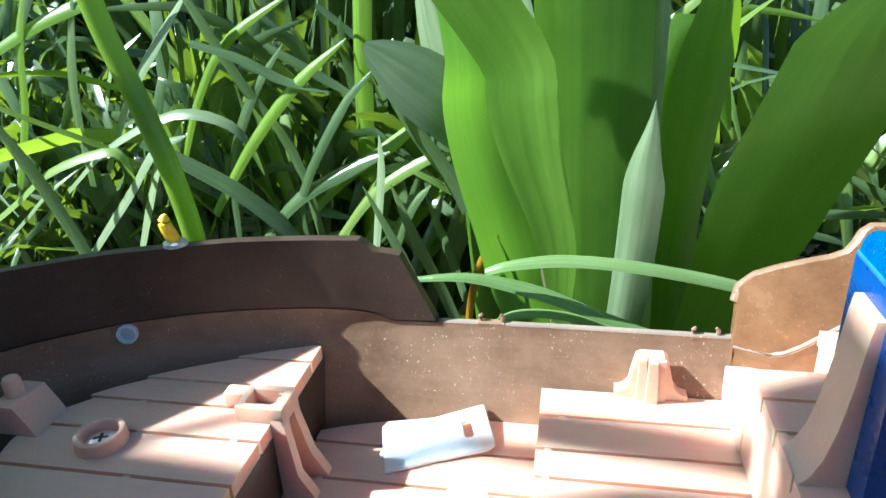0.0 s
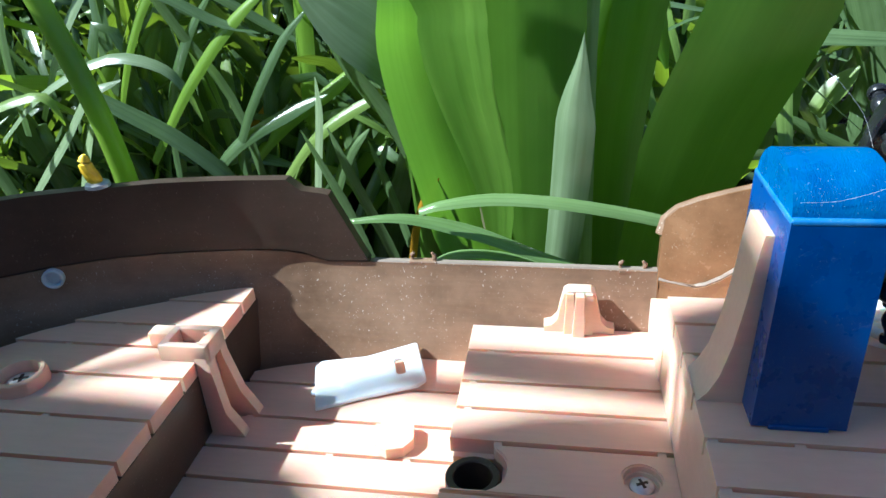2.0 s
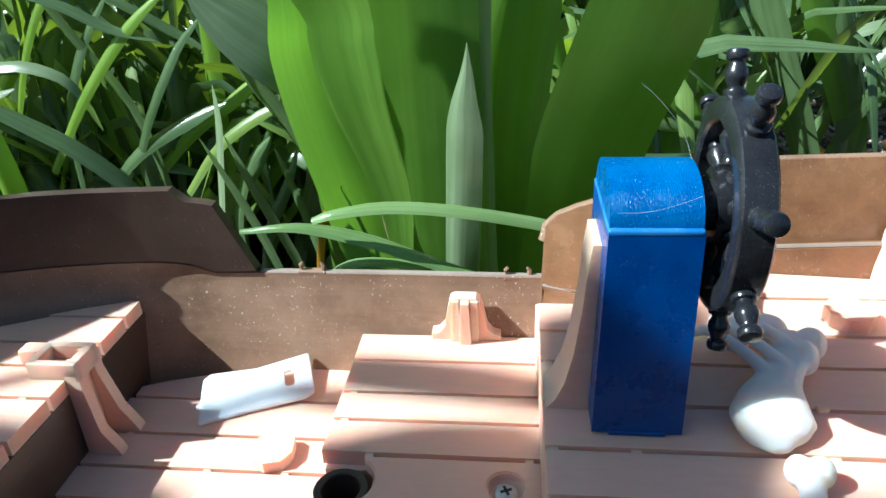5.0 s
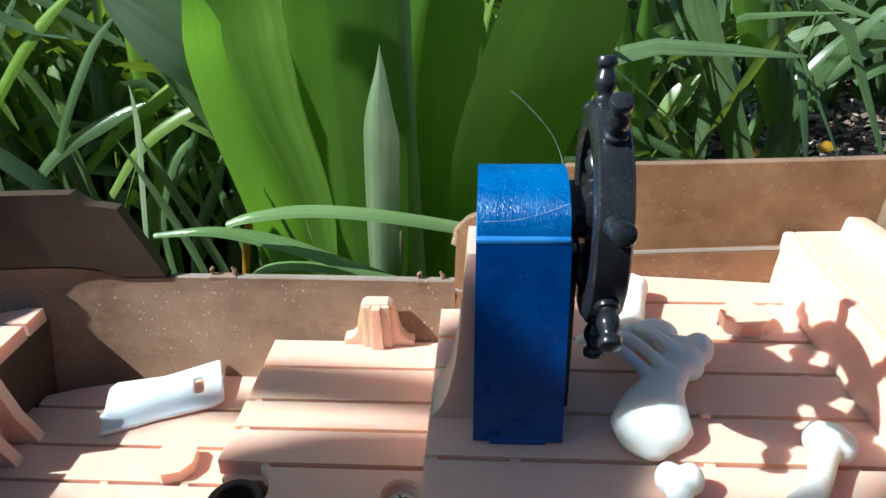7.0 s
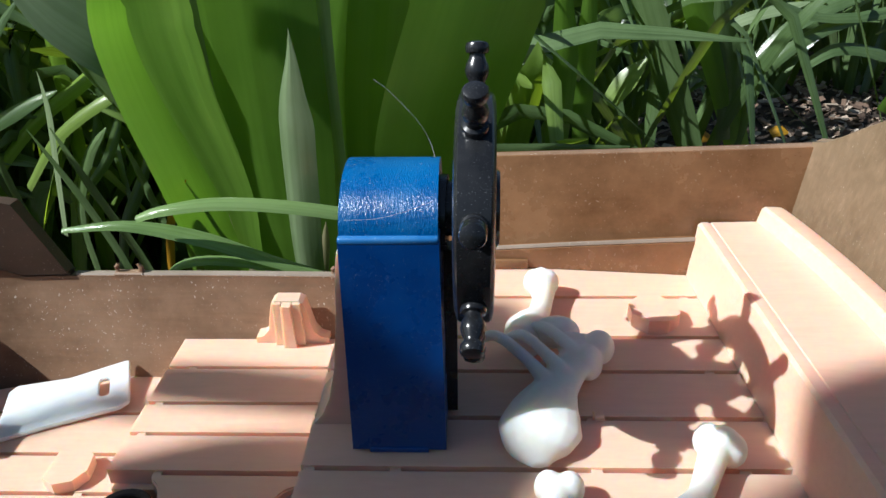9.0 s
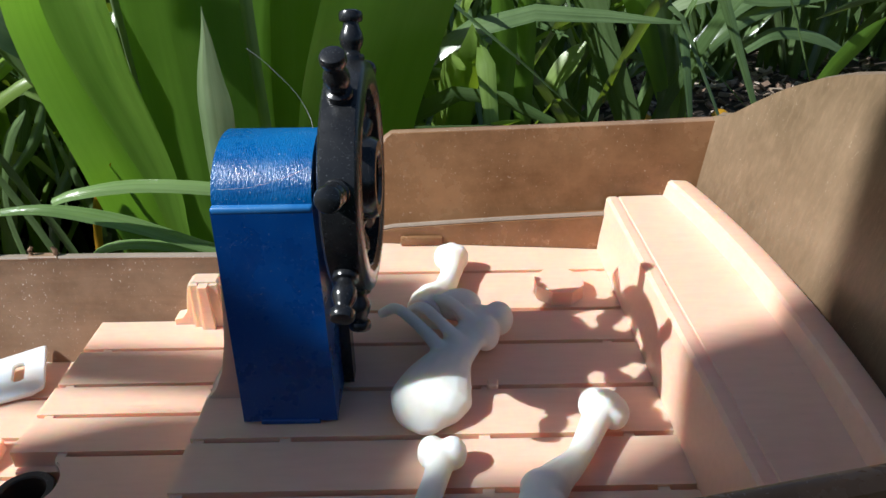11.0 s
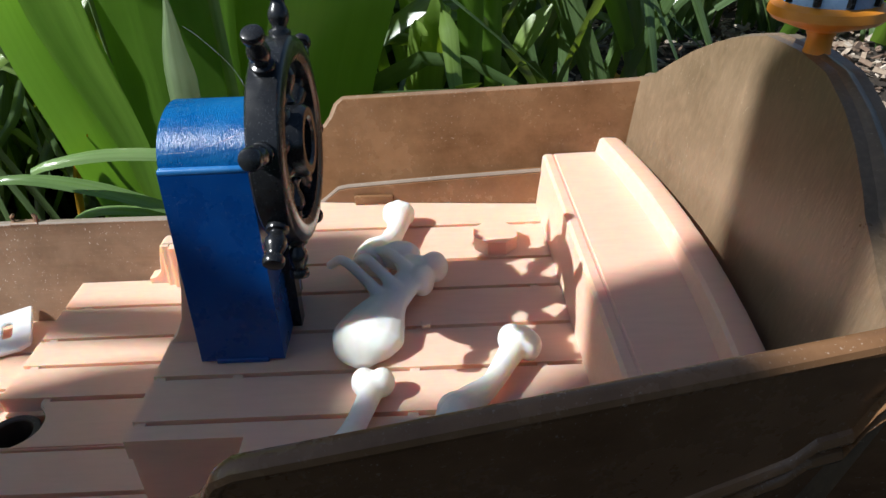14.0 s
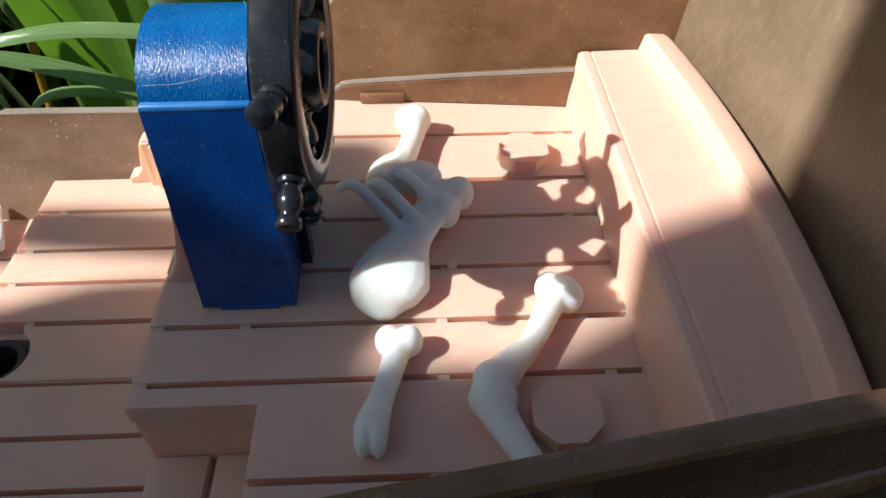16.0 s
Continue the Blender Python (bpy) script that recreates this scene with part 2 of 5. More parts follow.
def prism(bm, outline, way, bevel=0.0, seg=2):
    """A flat outline of points pushed along a way, with rounded edges."""
    way = Vector(way)
    a = [bm.verts.new(Vector(p)) for p in outline]
    b = [bm.verts.new(Vector(p) + way) for p in outline]
    n = len(a)
    fs = [bm.faces.new(a[::-1]), bm.faces.new(b)]
    fs += [bm.faces.new((a[i], a[(i + 1) % n], b[(i + 1) % n], b[i])) for i in range(n)]
    if bevel:
        es = list({e for f in fs for e in f.edges if e.calc_face_angle(0) > 0.5})
        bmesh.ops.bevel(bm, geom=es, offset=bevel, segments=seg, affect="EDGES", profile=0.5)
    return bm


def tube(bm, pts, radii, n=12, flat=1.0, up=(0, 0, 1)):
    """A closed round tube along points, with a radius at each; flat squeezes it along up."""
    pts = [Vector(p) for p in pts]
    rings = []
    for i, p in enumerate(pts):
        d = (pts[min(i + 1, len(pts) - 1)] - pts[max(i - 1, 0)]).normalized()
        s = d.cross(Vector(up))
        s = s.normalized() if s.length > 1e-3 else d.orthogonal().normalized()
        u = s.cross(d).normalized()
        r = radii[i] if hasattr(radii, "__len__") else radii
        rings.append([bm.verts.new(p + (s * math.cos(a) + u * flat * math.sin(a)) * r) for a in (2 * math.pi * k / n for k in range(n))])
    for a, b in zip(rings, rings[1:]):
        for k in range(n):
            bm.faces.new((a[k], a[(k + 1) % n], b[(k + 1) % n], b[k]))
    bm.faces.new(rings[0][::-1])
    bm.faces.new(rings[-1])
    return bm


def lathe(bm, base, way, profile, n=20, phase=0.0):
    """Turns a profile of (distance, radius) about a way from a base."""
    way, base = Vector(way).normalized(), Vector(base)
    s = way.orthogonal().normalized()
    u = way.cross(s)
    rings = []
    for d, r in profile:
        r = max(r, 0.01)
        rings.append([bm.verts.new(base + way * d + (s * math.cos(a) + u * math.sin(a)) * r) for a in (phase + 2 * math.pi * k / n for k in range(n))])
    for a, b in zip(rings, rings[1:]):
        for k in range(n):
            bm.faces.new((a[k], a[(k + 1) % n], b[(k + 1) % n], b[k]))
    bm.faces.new(rings[0][::-1])
    bm.faces.new(rings[-1])
    return bm


def spline(pts, n):
    """n points along a Catmull-Rom curve through the given ones."""
    p = [Vector(q) for q in pts]
    p = [2 * p[0] - p[1]] + p + [2 * p[-1] - p[-2]]
    out = []
    for k in range(n):
        u = k / (n - 1) * (len(p) - 3)
        i = min(int(u), len(p) - 4)
        t = u - i
        a, b, c, d = p[i : i + 4]
        out.append(0.5 * (2 * b + (c - a) * t + (2 * a - 5 * b + 4 * c - d) * t * t + (3 * b - a - 3 * c + d) * t**3))
    return out


def lerp(x, table):
    """Straight-line interpolation in a table of (x, value)."""
    for (a, va), (b, vb) in zip(table, table[1:]):
        if x <= b:
            return va + (vb - va) * max(0, x - a) / (b - a)
    return table[-1][1]


# ---------------------------------------------------------------- the ground
GROUND = -104.0


def rough_ground(x, y):
    p = Vector((x * 0.004, y * 0.004, 0))
    far = min(1.0, max(0.0, (math.hypot(x, y - 15) - 60) / 250))
    return GROUND + far * (9 * noise.noise(p) + 4 * noise.noise(p * 3.1))


def make_ground():
    bm = bmesh.new()
    xs = [-300000, -60000, -12000, -4000] + [-2000 + 60 * k for k in range(68)] + [4000, 12000, 60000, 300000]
    ys = [-300000, -60000, -12000, -3000] + [-1500 + 60 * k for k in range(70)] + [6000, 14000, 60000, 300000]
    grid = [[bm.verts.new((x, y, rough_ground(x, y) if max(abs(x), abs(y)) < 3500 else GROUND)) for x in xs] for y in ys]
    for a, b in zip(grid, grid[1:]):
        for k in range(len(xs) - 1):
            bm.faces.new((a[k], a[k + 1], b[k + 1], b[k]))
    tagged(new("ground", to_mesh("ground", bm, SOIL, 60)), "dark garden soil strewn with dry bark mulch", "ground", kind="structure")


make_ground()

# ---------------------------------------------------------------- the toy ship
MID = 15.5  # the ship's middle line
ship = thing("toy_ship", (-60, MID, -100), "brown and salmon-pink plastic toy pirate ship on garden soil", "toy ship")


def sub(name, bm, mat, parent=ship, label="", smooth=35):
    """A part of the ship, given in world millimetres."""
    ob = part(name, bm, mat, parent, label, smooth)
    ob.matrix_parent_inverse = parent.matrix_world.inverted()
    return ob


def half_width(x):
    """Half the inner width of the hull at the middle rim's height."""
    return lerp(x, [(-262, 0.3), (-260.5, 7), (-257.5, 13), (-250, 24), (-240, 33), (-228, 41), (-214, 49.5), (-195, 57.3), (-177, 64.5), (-160, 69.3), (-149, 71.6), (-135, 73.4), (-124, 74.2), (-110, 74.5), (-60, 73.7), (-8, 72), (24, 60), (60, 57), (90, 54), (118, 53.5)])


def hull_y(x, z, side=1, out=0.0):
    """The hull's inner face; out moves it outwards. The raised stern sides flare."""
    w = half_width(x) + out
    if x > -8 and z > -12:
        w = out + lerp(x, [(-8, 76.5), (2, 71.5), (10, 68.5), (24, 65.3), (60, 61.5), (90, 58.8), (118, 56.5)]) + lerp(x, [(-8, 0.24), (24, 0.29), (60, 0.24), (118, 0.14)]) * (z - 8)
    elif z < -12:
        w -= min(0.30 * (-12 - z) + min(2.5, 0.35 * (-12 - z)) * min(1, max(0, (-135 - x) / 15)), w * 0.75)
    return MID + side * w


def ledge_z(x):
    """The height of the ledge inside the stern sides."""
    return lerp(x, [(-8, -12.6), (3, -12.6), (10, -7.5), (17, -1.5), (24, 4.6), (27, 5.3), (57, 8.2), (92, 11.4)])


def liner_y(x, side=1):
    """The inner wall between the helm deck and the ledge."""
    if x < 14:
        return hull_y(x, ledge_z(x), side) - side * 1.3
    return MID + side * lerp(x, [(-8, 72.0), (14, 62.5), (24, 61.2), (55, 58.8), (88, 55.6), (92, 55.2)])


def sheet(bm, inner, outer):
    """A thick sheet between two grids of points of the same size."""
    rows, cols = len(inner), len(inner[0])
    a = [[bm.verts.new(p) for p in r] for r in inner]
    b = [[bm.verts.new(p) for p in r] for r in outer]
    for i in range(rows - 1):
        for j in range(cols - 1):
            bm.faces.new((a[i][j], a[i][j + 1], a[i + 1][j + 1], a[i + 1][j]))
            bm.faces.new((b[i][j], b[i + 1][j], b[i + 1][j + 1], b[i][j + 1]))
    for i in range(rows - 1):
        for j in (0, cols - 1):
            bm.faces.new((a[i][j], a[i + 1][j], b[i + 1][j], b[i][j]))
    for j in range(cols - 1):
        for i in (0, rows - 1):
            bm.faces.new((a[i][j], b[i][j], b[i][j + 1], a[i][j + 1]))
    return bm


HULL_TOP = [(-262, -4.6), (-195, -3.8), (-160, -5.8), (-140, -6.8), (-131, -8.2), (-124, -11.5), (-108, -11.2), (-8, -10.4), (-7, -11.9), (131, -11.9)]


def hull_side(side):
    """One side of the hull, from the bow to the stern, from the keel to the middle rim."""
    xs = [-262, -260.5, -257.5] + [-254 + 4 * k for k in range(9)] + [-214 + 7 * k for k in range(29)] + [-10, -8, -7] + [2 + 8 * k for k in range(15)] + ([] if side > 0 else [122, 131])
    zs = [-103, -85, -65, -50, -40, -30, -22, -17, -12]
    inner = [[(x, hull_y(x, z, side), z) for z in zs + [lerp(x, HULL_TOP)]] for x in xs]
    outer = [[(x, hull_y(x, z, side, 3.2), z) for z in zs + [lerp(x, HULL_TOP)]] for x in xs]
    hull = sub("hull_side", sheet(bmesh.new(), inner, outer), DUSTY_LIT, label="dusty brown hull side with moulded wood grain, sheen in its colour")
    xs = [-106 + 7 * k for k in range(15)]
    lo = [[(x, hull_y(x, -11, side, d), lerp(x, HULL_TOP) + 0.05) for d in (0.3, 2.9)] for x in xs]
    hi = [[(x, hull_y(x, -11, side, d), lerp(x, HULL_TOP) + 0.55) for d in (0.7, 2.5)] for x in xs]
    sub("hull_rim", sheet(bmesh.new(), lo, hi), DUSTY_SHEEN, hull, "pale dusty top edge of the hull, sheen in its colour")


def fore_rail(side):
    """The raised darker rail round the bow, stepped down to the middle rim at its after end."""
    prof = [(-262, 23.5), (-214, 22.8), (-177, 22), (-149, 20.7), (-134, 20.3), (-129, 16.2), (-123, 15.4), (-119.7, 14.7), (-107.5, -10.6)]
    foot = [(-262, -4.6), (-195, -3.8), (-160, -5.8), (-140, -6.8), (-131, -8.2), (-124, -11.5), (-107, -11.2)]
    xs = [-262, -260.5, -257.5] + [-254 + 4 * k for k in range(29)] + [-139, -136, -134, -131.5, -129, -126, -123, -119.7, -115.6, -111.6, -107.5]
    cols = 5
    inner, outer = [], []
    for x in xs:
        z0, z1 = lerp(x, foot) + 1.0, lerp(x, prof)
        zz = [z0 + (z1 - z0) * k / (cols - 1) for k in range(cols)]
        inner.append([(x, MID + side * (half_width(x) - 0.8 + 0.02 * (z + 12)), z) for z in zz])
        outer.append([(x, MID + side * (half_width(x) + 3.8 + 0.02 * (z + 12)), z) for z in zz])
    rail = sub("fore_rail", sheet(bmesh.new(), inner, outer), RAIL, label="dark brown plastic rail")
    bm = bmesh.new()
    box_rows = [[(x, MID + side * (half_width(x) + d), lerp(x, foot) + z) for d, z in ((0.5, -1.2), (0.5, 1.6))] for x in xs]
    back_rows = [[(x, MID + side * (half_width(x) + d), lerp(x, foot) + z) for d, z in ((2.6, -1.2), (2.6, 1.6))] for x in xs]
    sub("seam", sheet(bm, box_rows, back_rows), DARK, rail, "dark seam under the rail")


PANEL_TOP = [(-8, -12), (-7.4, 3), (-6.6, 8), (-3, 12), (3, 15.5), (10, 18.5), (17, 20.8), (21, 22.8), (23.5, 26), (25.2, 29.5), (27, 31), (60, 33.2), (100, 36), (118, 37.4)]


def quarter_panel(side):
    """The raised side of the after deck."""
    xs = [-8, -7.4, -6.6, -5, -3, 0, 3, 6, 10, 14, 17, 19, 21, 22.3, 23.5, 24.4, 25.2, 26, 27] + [30 + 8 * k for k in range(12)] + ([122.5] if side > 0 else [124, 131])
    inner, outer = [], []
    for x in xs:
        z1 = lerp(x, PANEL_TOP) + (-0.2 if side > 0 else 2.0 + 0.02 * max(0, x))
        zz = [-30 + (z1 + 30) * k / 8 for k in range(9)]
        inner.append([(x, hull_y(x, z, side) - side * (0.5 if side > 0 else -1.8), z) for z in zz])
        outer.append([(x, hull_y(x, z, side, 3.4 if side > 0 else 5.4), z) for z in zz])
    sub("quarter_panel", sheet(bmesh.new(), inner, outer), HULL, label="raised brown stern side panel")
    bm = bmesh.new()
    tube(bm, [(x, hull_y(x, lerp(x, PANEL_TOP), side, 1.5 if side > 0 else 4.4), lerp(x, PANEL_TOP) + (-1.4 if side > 0 else 1.8 + 0.02 * max(0, x))) for x in xs[1:]], 2.1, 10, 0.75)
    # far rim takes the lighter copy for sky sheen, near rim the darker
    sub("rim", bm, DUSTY_LIT if side > 0 else HULL, label="rounded dusty rim, sky sheen in its colour" if side > 0 else "rounded brown rim")
    xs = [-7.5, -4, 0, 3, 6, 10, 14, 17, 20, 24, 27, 34, 45, 57, 70, 80, 91]
    inner = [[(x, liner_y(x, side) + side * (0 if z < 0 else 0.8), ledge_z(x) + z) for z in (-26, -12, -0.5, 0)] for x in xs]
    outer = [[(x, hull_y(x, ledge_z(x) + z, side) + side * 0.4, ledge_z(x) + z) for z in (-26, -12, -0.5, 0)] for x in xs]
    sub("inner_wall", sheet(bmesh.new(), inner, outer), HULL, label="low brown wall inside the stern side")
    bm = bmesh.new()
    tube(bm, [(x, liner_y(x, side) + side * 0.9, ledge_z(x)) for x in xs], 0.75, 6)
    sub("trim_strip", bm, DUSTY_SHEEN, label="thin moulded strip, its pale sheen in the colour")


def mould_strips():
    """The twisted moulding on the outer side of the near panel."""
    for dz in (0, -4.6):
        bm = bmesh.new()
        way = ((91.4, 5.3), (100.8, 10.8), (109.4, 15.7), (112.2, 20.1), (117.5, 21.6), (118.8, 28.2), (120.3, 31.1), (122.3, 33.2))
        lift = [(-1.9, 5.0), (-1.3, 6.3), (0, 6.9), (1.3, 6.3), (1.9, 5.0)]
        rows = [[bm.verts.new((x, hull_y(x, z + dz, -1, out), z + dz + up)) for up, out in lift] for x, z in way]
        for a, b in zip(rows, rows[1:]):
            for k in range(4):
                bm.faces.new((a[k], a[k + 1], b[k + 1], b[k]))
        bm.faces.new(rows[0])
        bm.faces.new(rows[-1][::-1])
        sub("moulding", bm, HULL, label="raised brown angular moulding")


def transom():
    """The stern board: bowed outwards, with a raised middle."""
    n = 61
    inner, outer = [], []
    for k in range(n):
        u = -1 + 2 * k / (n - 1)
        top = lerp(abs(u), [(0, 63), (0.2, 62.4), (0.37, 59.4), (0.5, 56.2), (0.65, 51.4), (0.78, 46), (0.88, 41.4), (0.94, 39.2), (1, 38.2)]) + 4.5 * min(1, max(0, -u - 0.7) / 0.25)
        row_i, row_o = [], []
        for j in range(12):
            z = -100 + (top + 100) * j / 11 if j < 3 else -20 + (top + 20) * (j - 3) / 8
            w = (57.5 + 0.10 * max(0, z) if z > -12 else 57.5 - 0.3 * (-12 - z)) + 2.6 * min(1, max(0, -u - 0.6) / 0.4)
            x = 110.5 + 0.16 * z + 8.5 * (1 - u * u)
            row_i.append((x, MID + u * w, z))
            row_o.append((x + 7.0, MID + u * (w + 2.5), z))
        inner.append(row_i)
        outer.append(row_o)
    sub("stern_board", sheet(bmesh.new(), inner, outer), STERN, label="dusty brown bowed stern board")
    bm = bmesh.new()
    tube(bm, [(i[-1][0] + 3.5, (i[-1][1] + o[-1][1]) / 2, i[-1][2] - 3.3) for i, o in zip(inner, outer)], 3.7, 12, 0.8, (1, 0, 0))
    sub("stern_rim", bm, STERN, label="rounded brown rim of the stern board")


for side in (1, -1):
    hull_side(side)
    fore_rail(side)
    quarter_panel(side)
mould_strips()
transom()
bm = bmesh.new()
box(bm, -230, 112, MID - 40, MID + 40, -103.5, -99.5, 1)
sub("hull_bottom", bm, HULL)


def rim_clips():
    for x in (-88, -16):
        bm = bmesh.new()
        y = hull_y(x, -12) + 1.6
        box(bm, x - 5, x + 5, y - 1.6, y + 1.6, -12, -10.2, 0.4, 1)
        for dx in (-4, 4):
            tube(bm, [(x + dx, y, -10.6), (x + dx, y, -8.4), (x + dx * 0.8, y, -7.4)], [0.9, 0.8, 0.5], 8)
        sub("rim_clip", bm, DUSTY_LIT, label="small brown moulded clip")


rim_clips()


# ---- decks: bases with grooves and bridges, planks on them
def plank_shape(bm, outline, z, thick=5.0, bevel=0.6):
    prism(bm, [(x, y, z - thick) for x, y in outline], (0, 0, thick), bevel, 3)
    return bm


def bridge_bits(bm, spots, z):
    for x, y in spots:
        box(bm, x - 1.1, x + 1.1, y - 1.1, y + 1.1, z - 5.2, z - 0.5)


G = 0.7  # half a groove
NOTCH_X, NOTCH_NEAR, NOTCH_FAR = 14.3, -23.0, 54.0
# helm deck, with a stair well cut out of both its forward corners
bm = bmesh.new()
plank_shape(bm, [(-9.6, NOTCH_NEAR + 0.4), (NOTCH_X + 0.4, NOTCH_NEAR + 0.4), (NOTCH_X + 0.4, -46), (90, -39), (90, 70), (60, 72), (NOTCH_X + 0.4, 77), (NOTCH_X + 0.4, NOTCH_FAR - 0.4), (-9.6, NOTCH_FAR - 0.4)], -5.0, 25.2, 0)
bridge_bits(bm, [(9, -4.6), (-8.3, -4.6), (-8.3, -18.3), (48.7, -4.6), (77.5, -4.6), (48.5, -18.3), (80.5, -18.3), (80, 26.2), (83, 59), (50, 10.2), (44, 40), (46.5, -38.3), (-8.3, 10.2), (-8.3, 26.2)], 0)
helm_deck = sub("helm_deck", bm, PINK, label="salmon-pink planked helm deck")
fe = lambda x: liner_y(x) - 0.2
for out in (
    [(NOTCH_X, liner_y(NOTCH_X, -1)), (NOTCH_X, -38.3 - G), (87.5, -38.3 - G), (87.5, liner_y(87.5, -1)), (60, liner_y(60, -1))],
    [(NOTCH_X, -38.3 + G), (87.5, -38.3 + G), (87.5, -18.3 - G), (-10, -18.3 - G), (-10, NOTCH_NEAR), (NOTCH_X, NOTCH_NEAR)],
    [(-10, -18.3 + G), (87.5, -18.3 + G), (87.5, -4.6 - G), (-10, -4.6 - G)],
    [(-10, -4.6 + G), (87.5, -4.6 + G), (87.5, 10.2 - G), (-10, 10.2 - G)],
    [(-10, 10.2 + G), (87.5, 10.2 + G), (87.5, 26.2 - G), (-10, 26.2 - G)],
    [(-10, 26.2 + G), (87.5, 26.2 + G), (87.5, 40 - G), (-10, 40 - G)],
    [(-10, 40 + G), (87.5, 40 + G), (87.5, 59 - G), (NOTCH_X, 59 - G), (NOTCH_X, NOTCH_FAR), (-10, NOTCH_FAR)],
    [(NOTCH_X, 59 + G), (87.5, 59 + G), (87.5, fe(87.5)), (70, fe(70)), (50, fe(50)), (30, fe(30)), (NOTCH_X, fe(NOTCH_X))],
):
    sub("plank", plank_shape(bmesh.new(), out, 0), PINK, helm_deck)
# stair wells
for y0, y1 in ((-54, NOTCH_NEAR + 0.2), (NOTCH_FAR - 0.2, 83.5)):
    bm = bmesh.new()
    box(bm, -10, 1.6, y0, y1, -31, -18, 0.4)
    box(bm, 3.0, NOTCH_X + 0.2, y0, y1, -31, -18, 0.4)
    box(bm, -8, 12, y0, y1, -32, -20.5)
    sub("stair_step", bm, PINK, label="salmon-pink step in the stair well")

# mid deck
bm = bmesh.new()
box(bm, -68.6, -9.0, -60, 4.8, -46, -35.0)
box(bm, -68.6, -9.0, 21.6, 79.5, -46, -35.0)
box(bm, -54.4, -9.0, 4.8, 21.6, -46, -35.0)
box(bm, -24, -13, 7, 19.4, -36, -33.2)
bridge_bits(bm, [(-56, 22.8), (-66, 49.2), (-62, 65.7), (-66, 37), (-12.5, 4), (-12.5, 22.8), (-12.5, -10.5), (-54, -10.5)], -30)
mid_deck = sub("mid_deck", bm, PINK, label="salmon-pink planked middle deck")


def scoop(x, y, r, a0, a1, n=10):
    return [(x + r * math.cos(radians(a0 + (a1 - a0) * k / n)), y + r * math.sin(radians(a0 + (a1 - a0) * k / n))) for k in range(n + 1)]


MIDS = [-58, -39, -23.3, -10.6, 4.0, 22.8, 36.6, 49.2, 65.7, 81.5]
def holed(bm, outline, hole, z, thick=4.0):
    """A plank with a hole through it."""
    loops = [[bm.verts.new((x, y, z - thick)) for x, y in pts] for pts in (outline, hole)]
    for lp in loops:
        for k in range(len(lp)):
            bm.edges.new((lp[k], lp[(k + 1) % len(lp)]))
    bmesh.ops.triangle_fill(bm, edges=bm.edges[:], use_beauty=True)
    ex = bmesh.ops.extrude_face_region(bm, geom=bm.faces[:])
    bmesh.ops.translate(bm, verts=[v for v in ex["geom"] if isinstance(v, bmesh.types.BMVert)], vec=(0, 0, thick))
    es = [e for e in bm.edges if e.is_manifold and e.calc_face_angle(0) > 0.8 and (e.verts[0].co.z + e.verts[1].co.z) / 2 > z - thick / 2]
    bmesh.ops.bevel(bm, geom=es, offset=0.45, segments=2, affect="EDGES")
    return bm


for a, b in zip(MIDS, MIDS[1:]):
    out = [(-69.5, a + G), (-9.3, a + G), (-9.3, b - G), (-69.5, b - G)]
    if a == 4.0:  # the plank with the round socket cut into its end
        out = [(-69.5, a + G), (-9.3, a + G), (-9.3, b - G), (-55, b - G), (-57, b - 1.2)] + scoop(-61, 13.2, 8.2, 55, -55, 10) + [(-58, 5.4), (-69.5, 5.0)]
        hole = [(-18.5 + 4.9 * math.cos(2 * math.pi * k / 24), 13.2 + 4.9 * math.sin(2 * math.pi * k / 24)) for k in range(24)]
        sub("plank", holed(bmesh.new(), out, hole, -30), PINK, mid_deck)
        continue
    sub("plank", plank_shape(bmesh.new(), out, -30), PINK, mid_deck)
bm = bmesh.new()
for r0, r1, z0, z1 in ((7.4, 5.2, -45, -33.6),):
    n = 24
    rings = [[bm.verts.new((-62 + r * math.cos(2 * math.pi * k / n), 13.2 + r * math.sin(2 * math.pi * k / n), z)) for k in range(n)] for r, z in ((r0, z0), (r0, z1), (r0 - 0.4, z1 + 0.4), (r1 + 0.3, z1 + 0.4), (r1, z1), (r1, z0 + 1))]
    for p, q in zip(rings, rings[1:]):
        for k in range(n):
            bm.faces.new((p[k], p[(k + 1) % n], q[(k + 1) % n], q[k]))
lathe(bm, (-62, 13.2, -44.8), (0, 0, 1), [(0, 6.4), (1.4, 6.4)], 24)
sub("socket", bm, RAIL, mid_deck, "dark brown open mast socket")


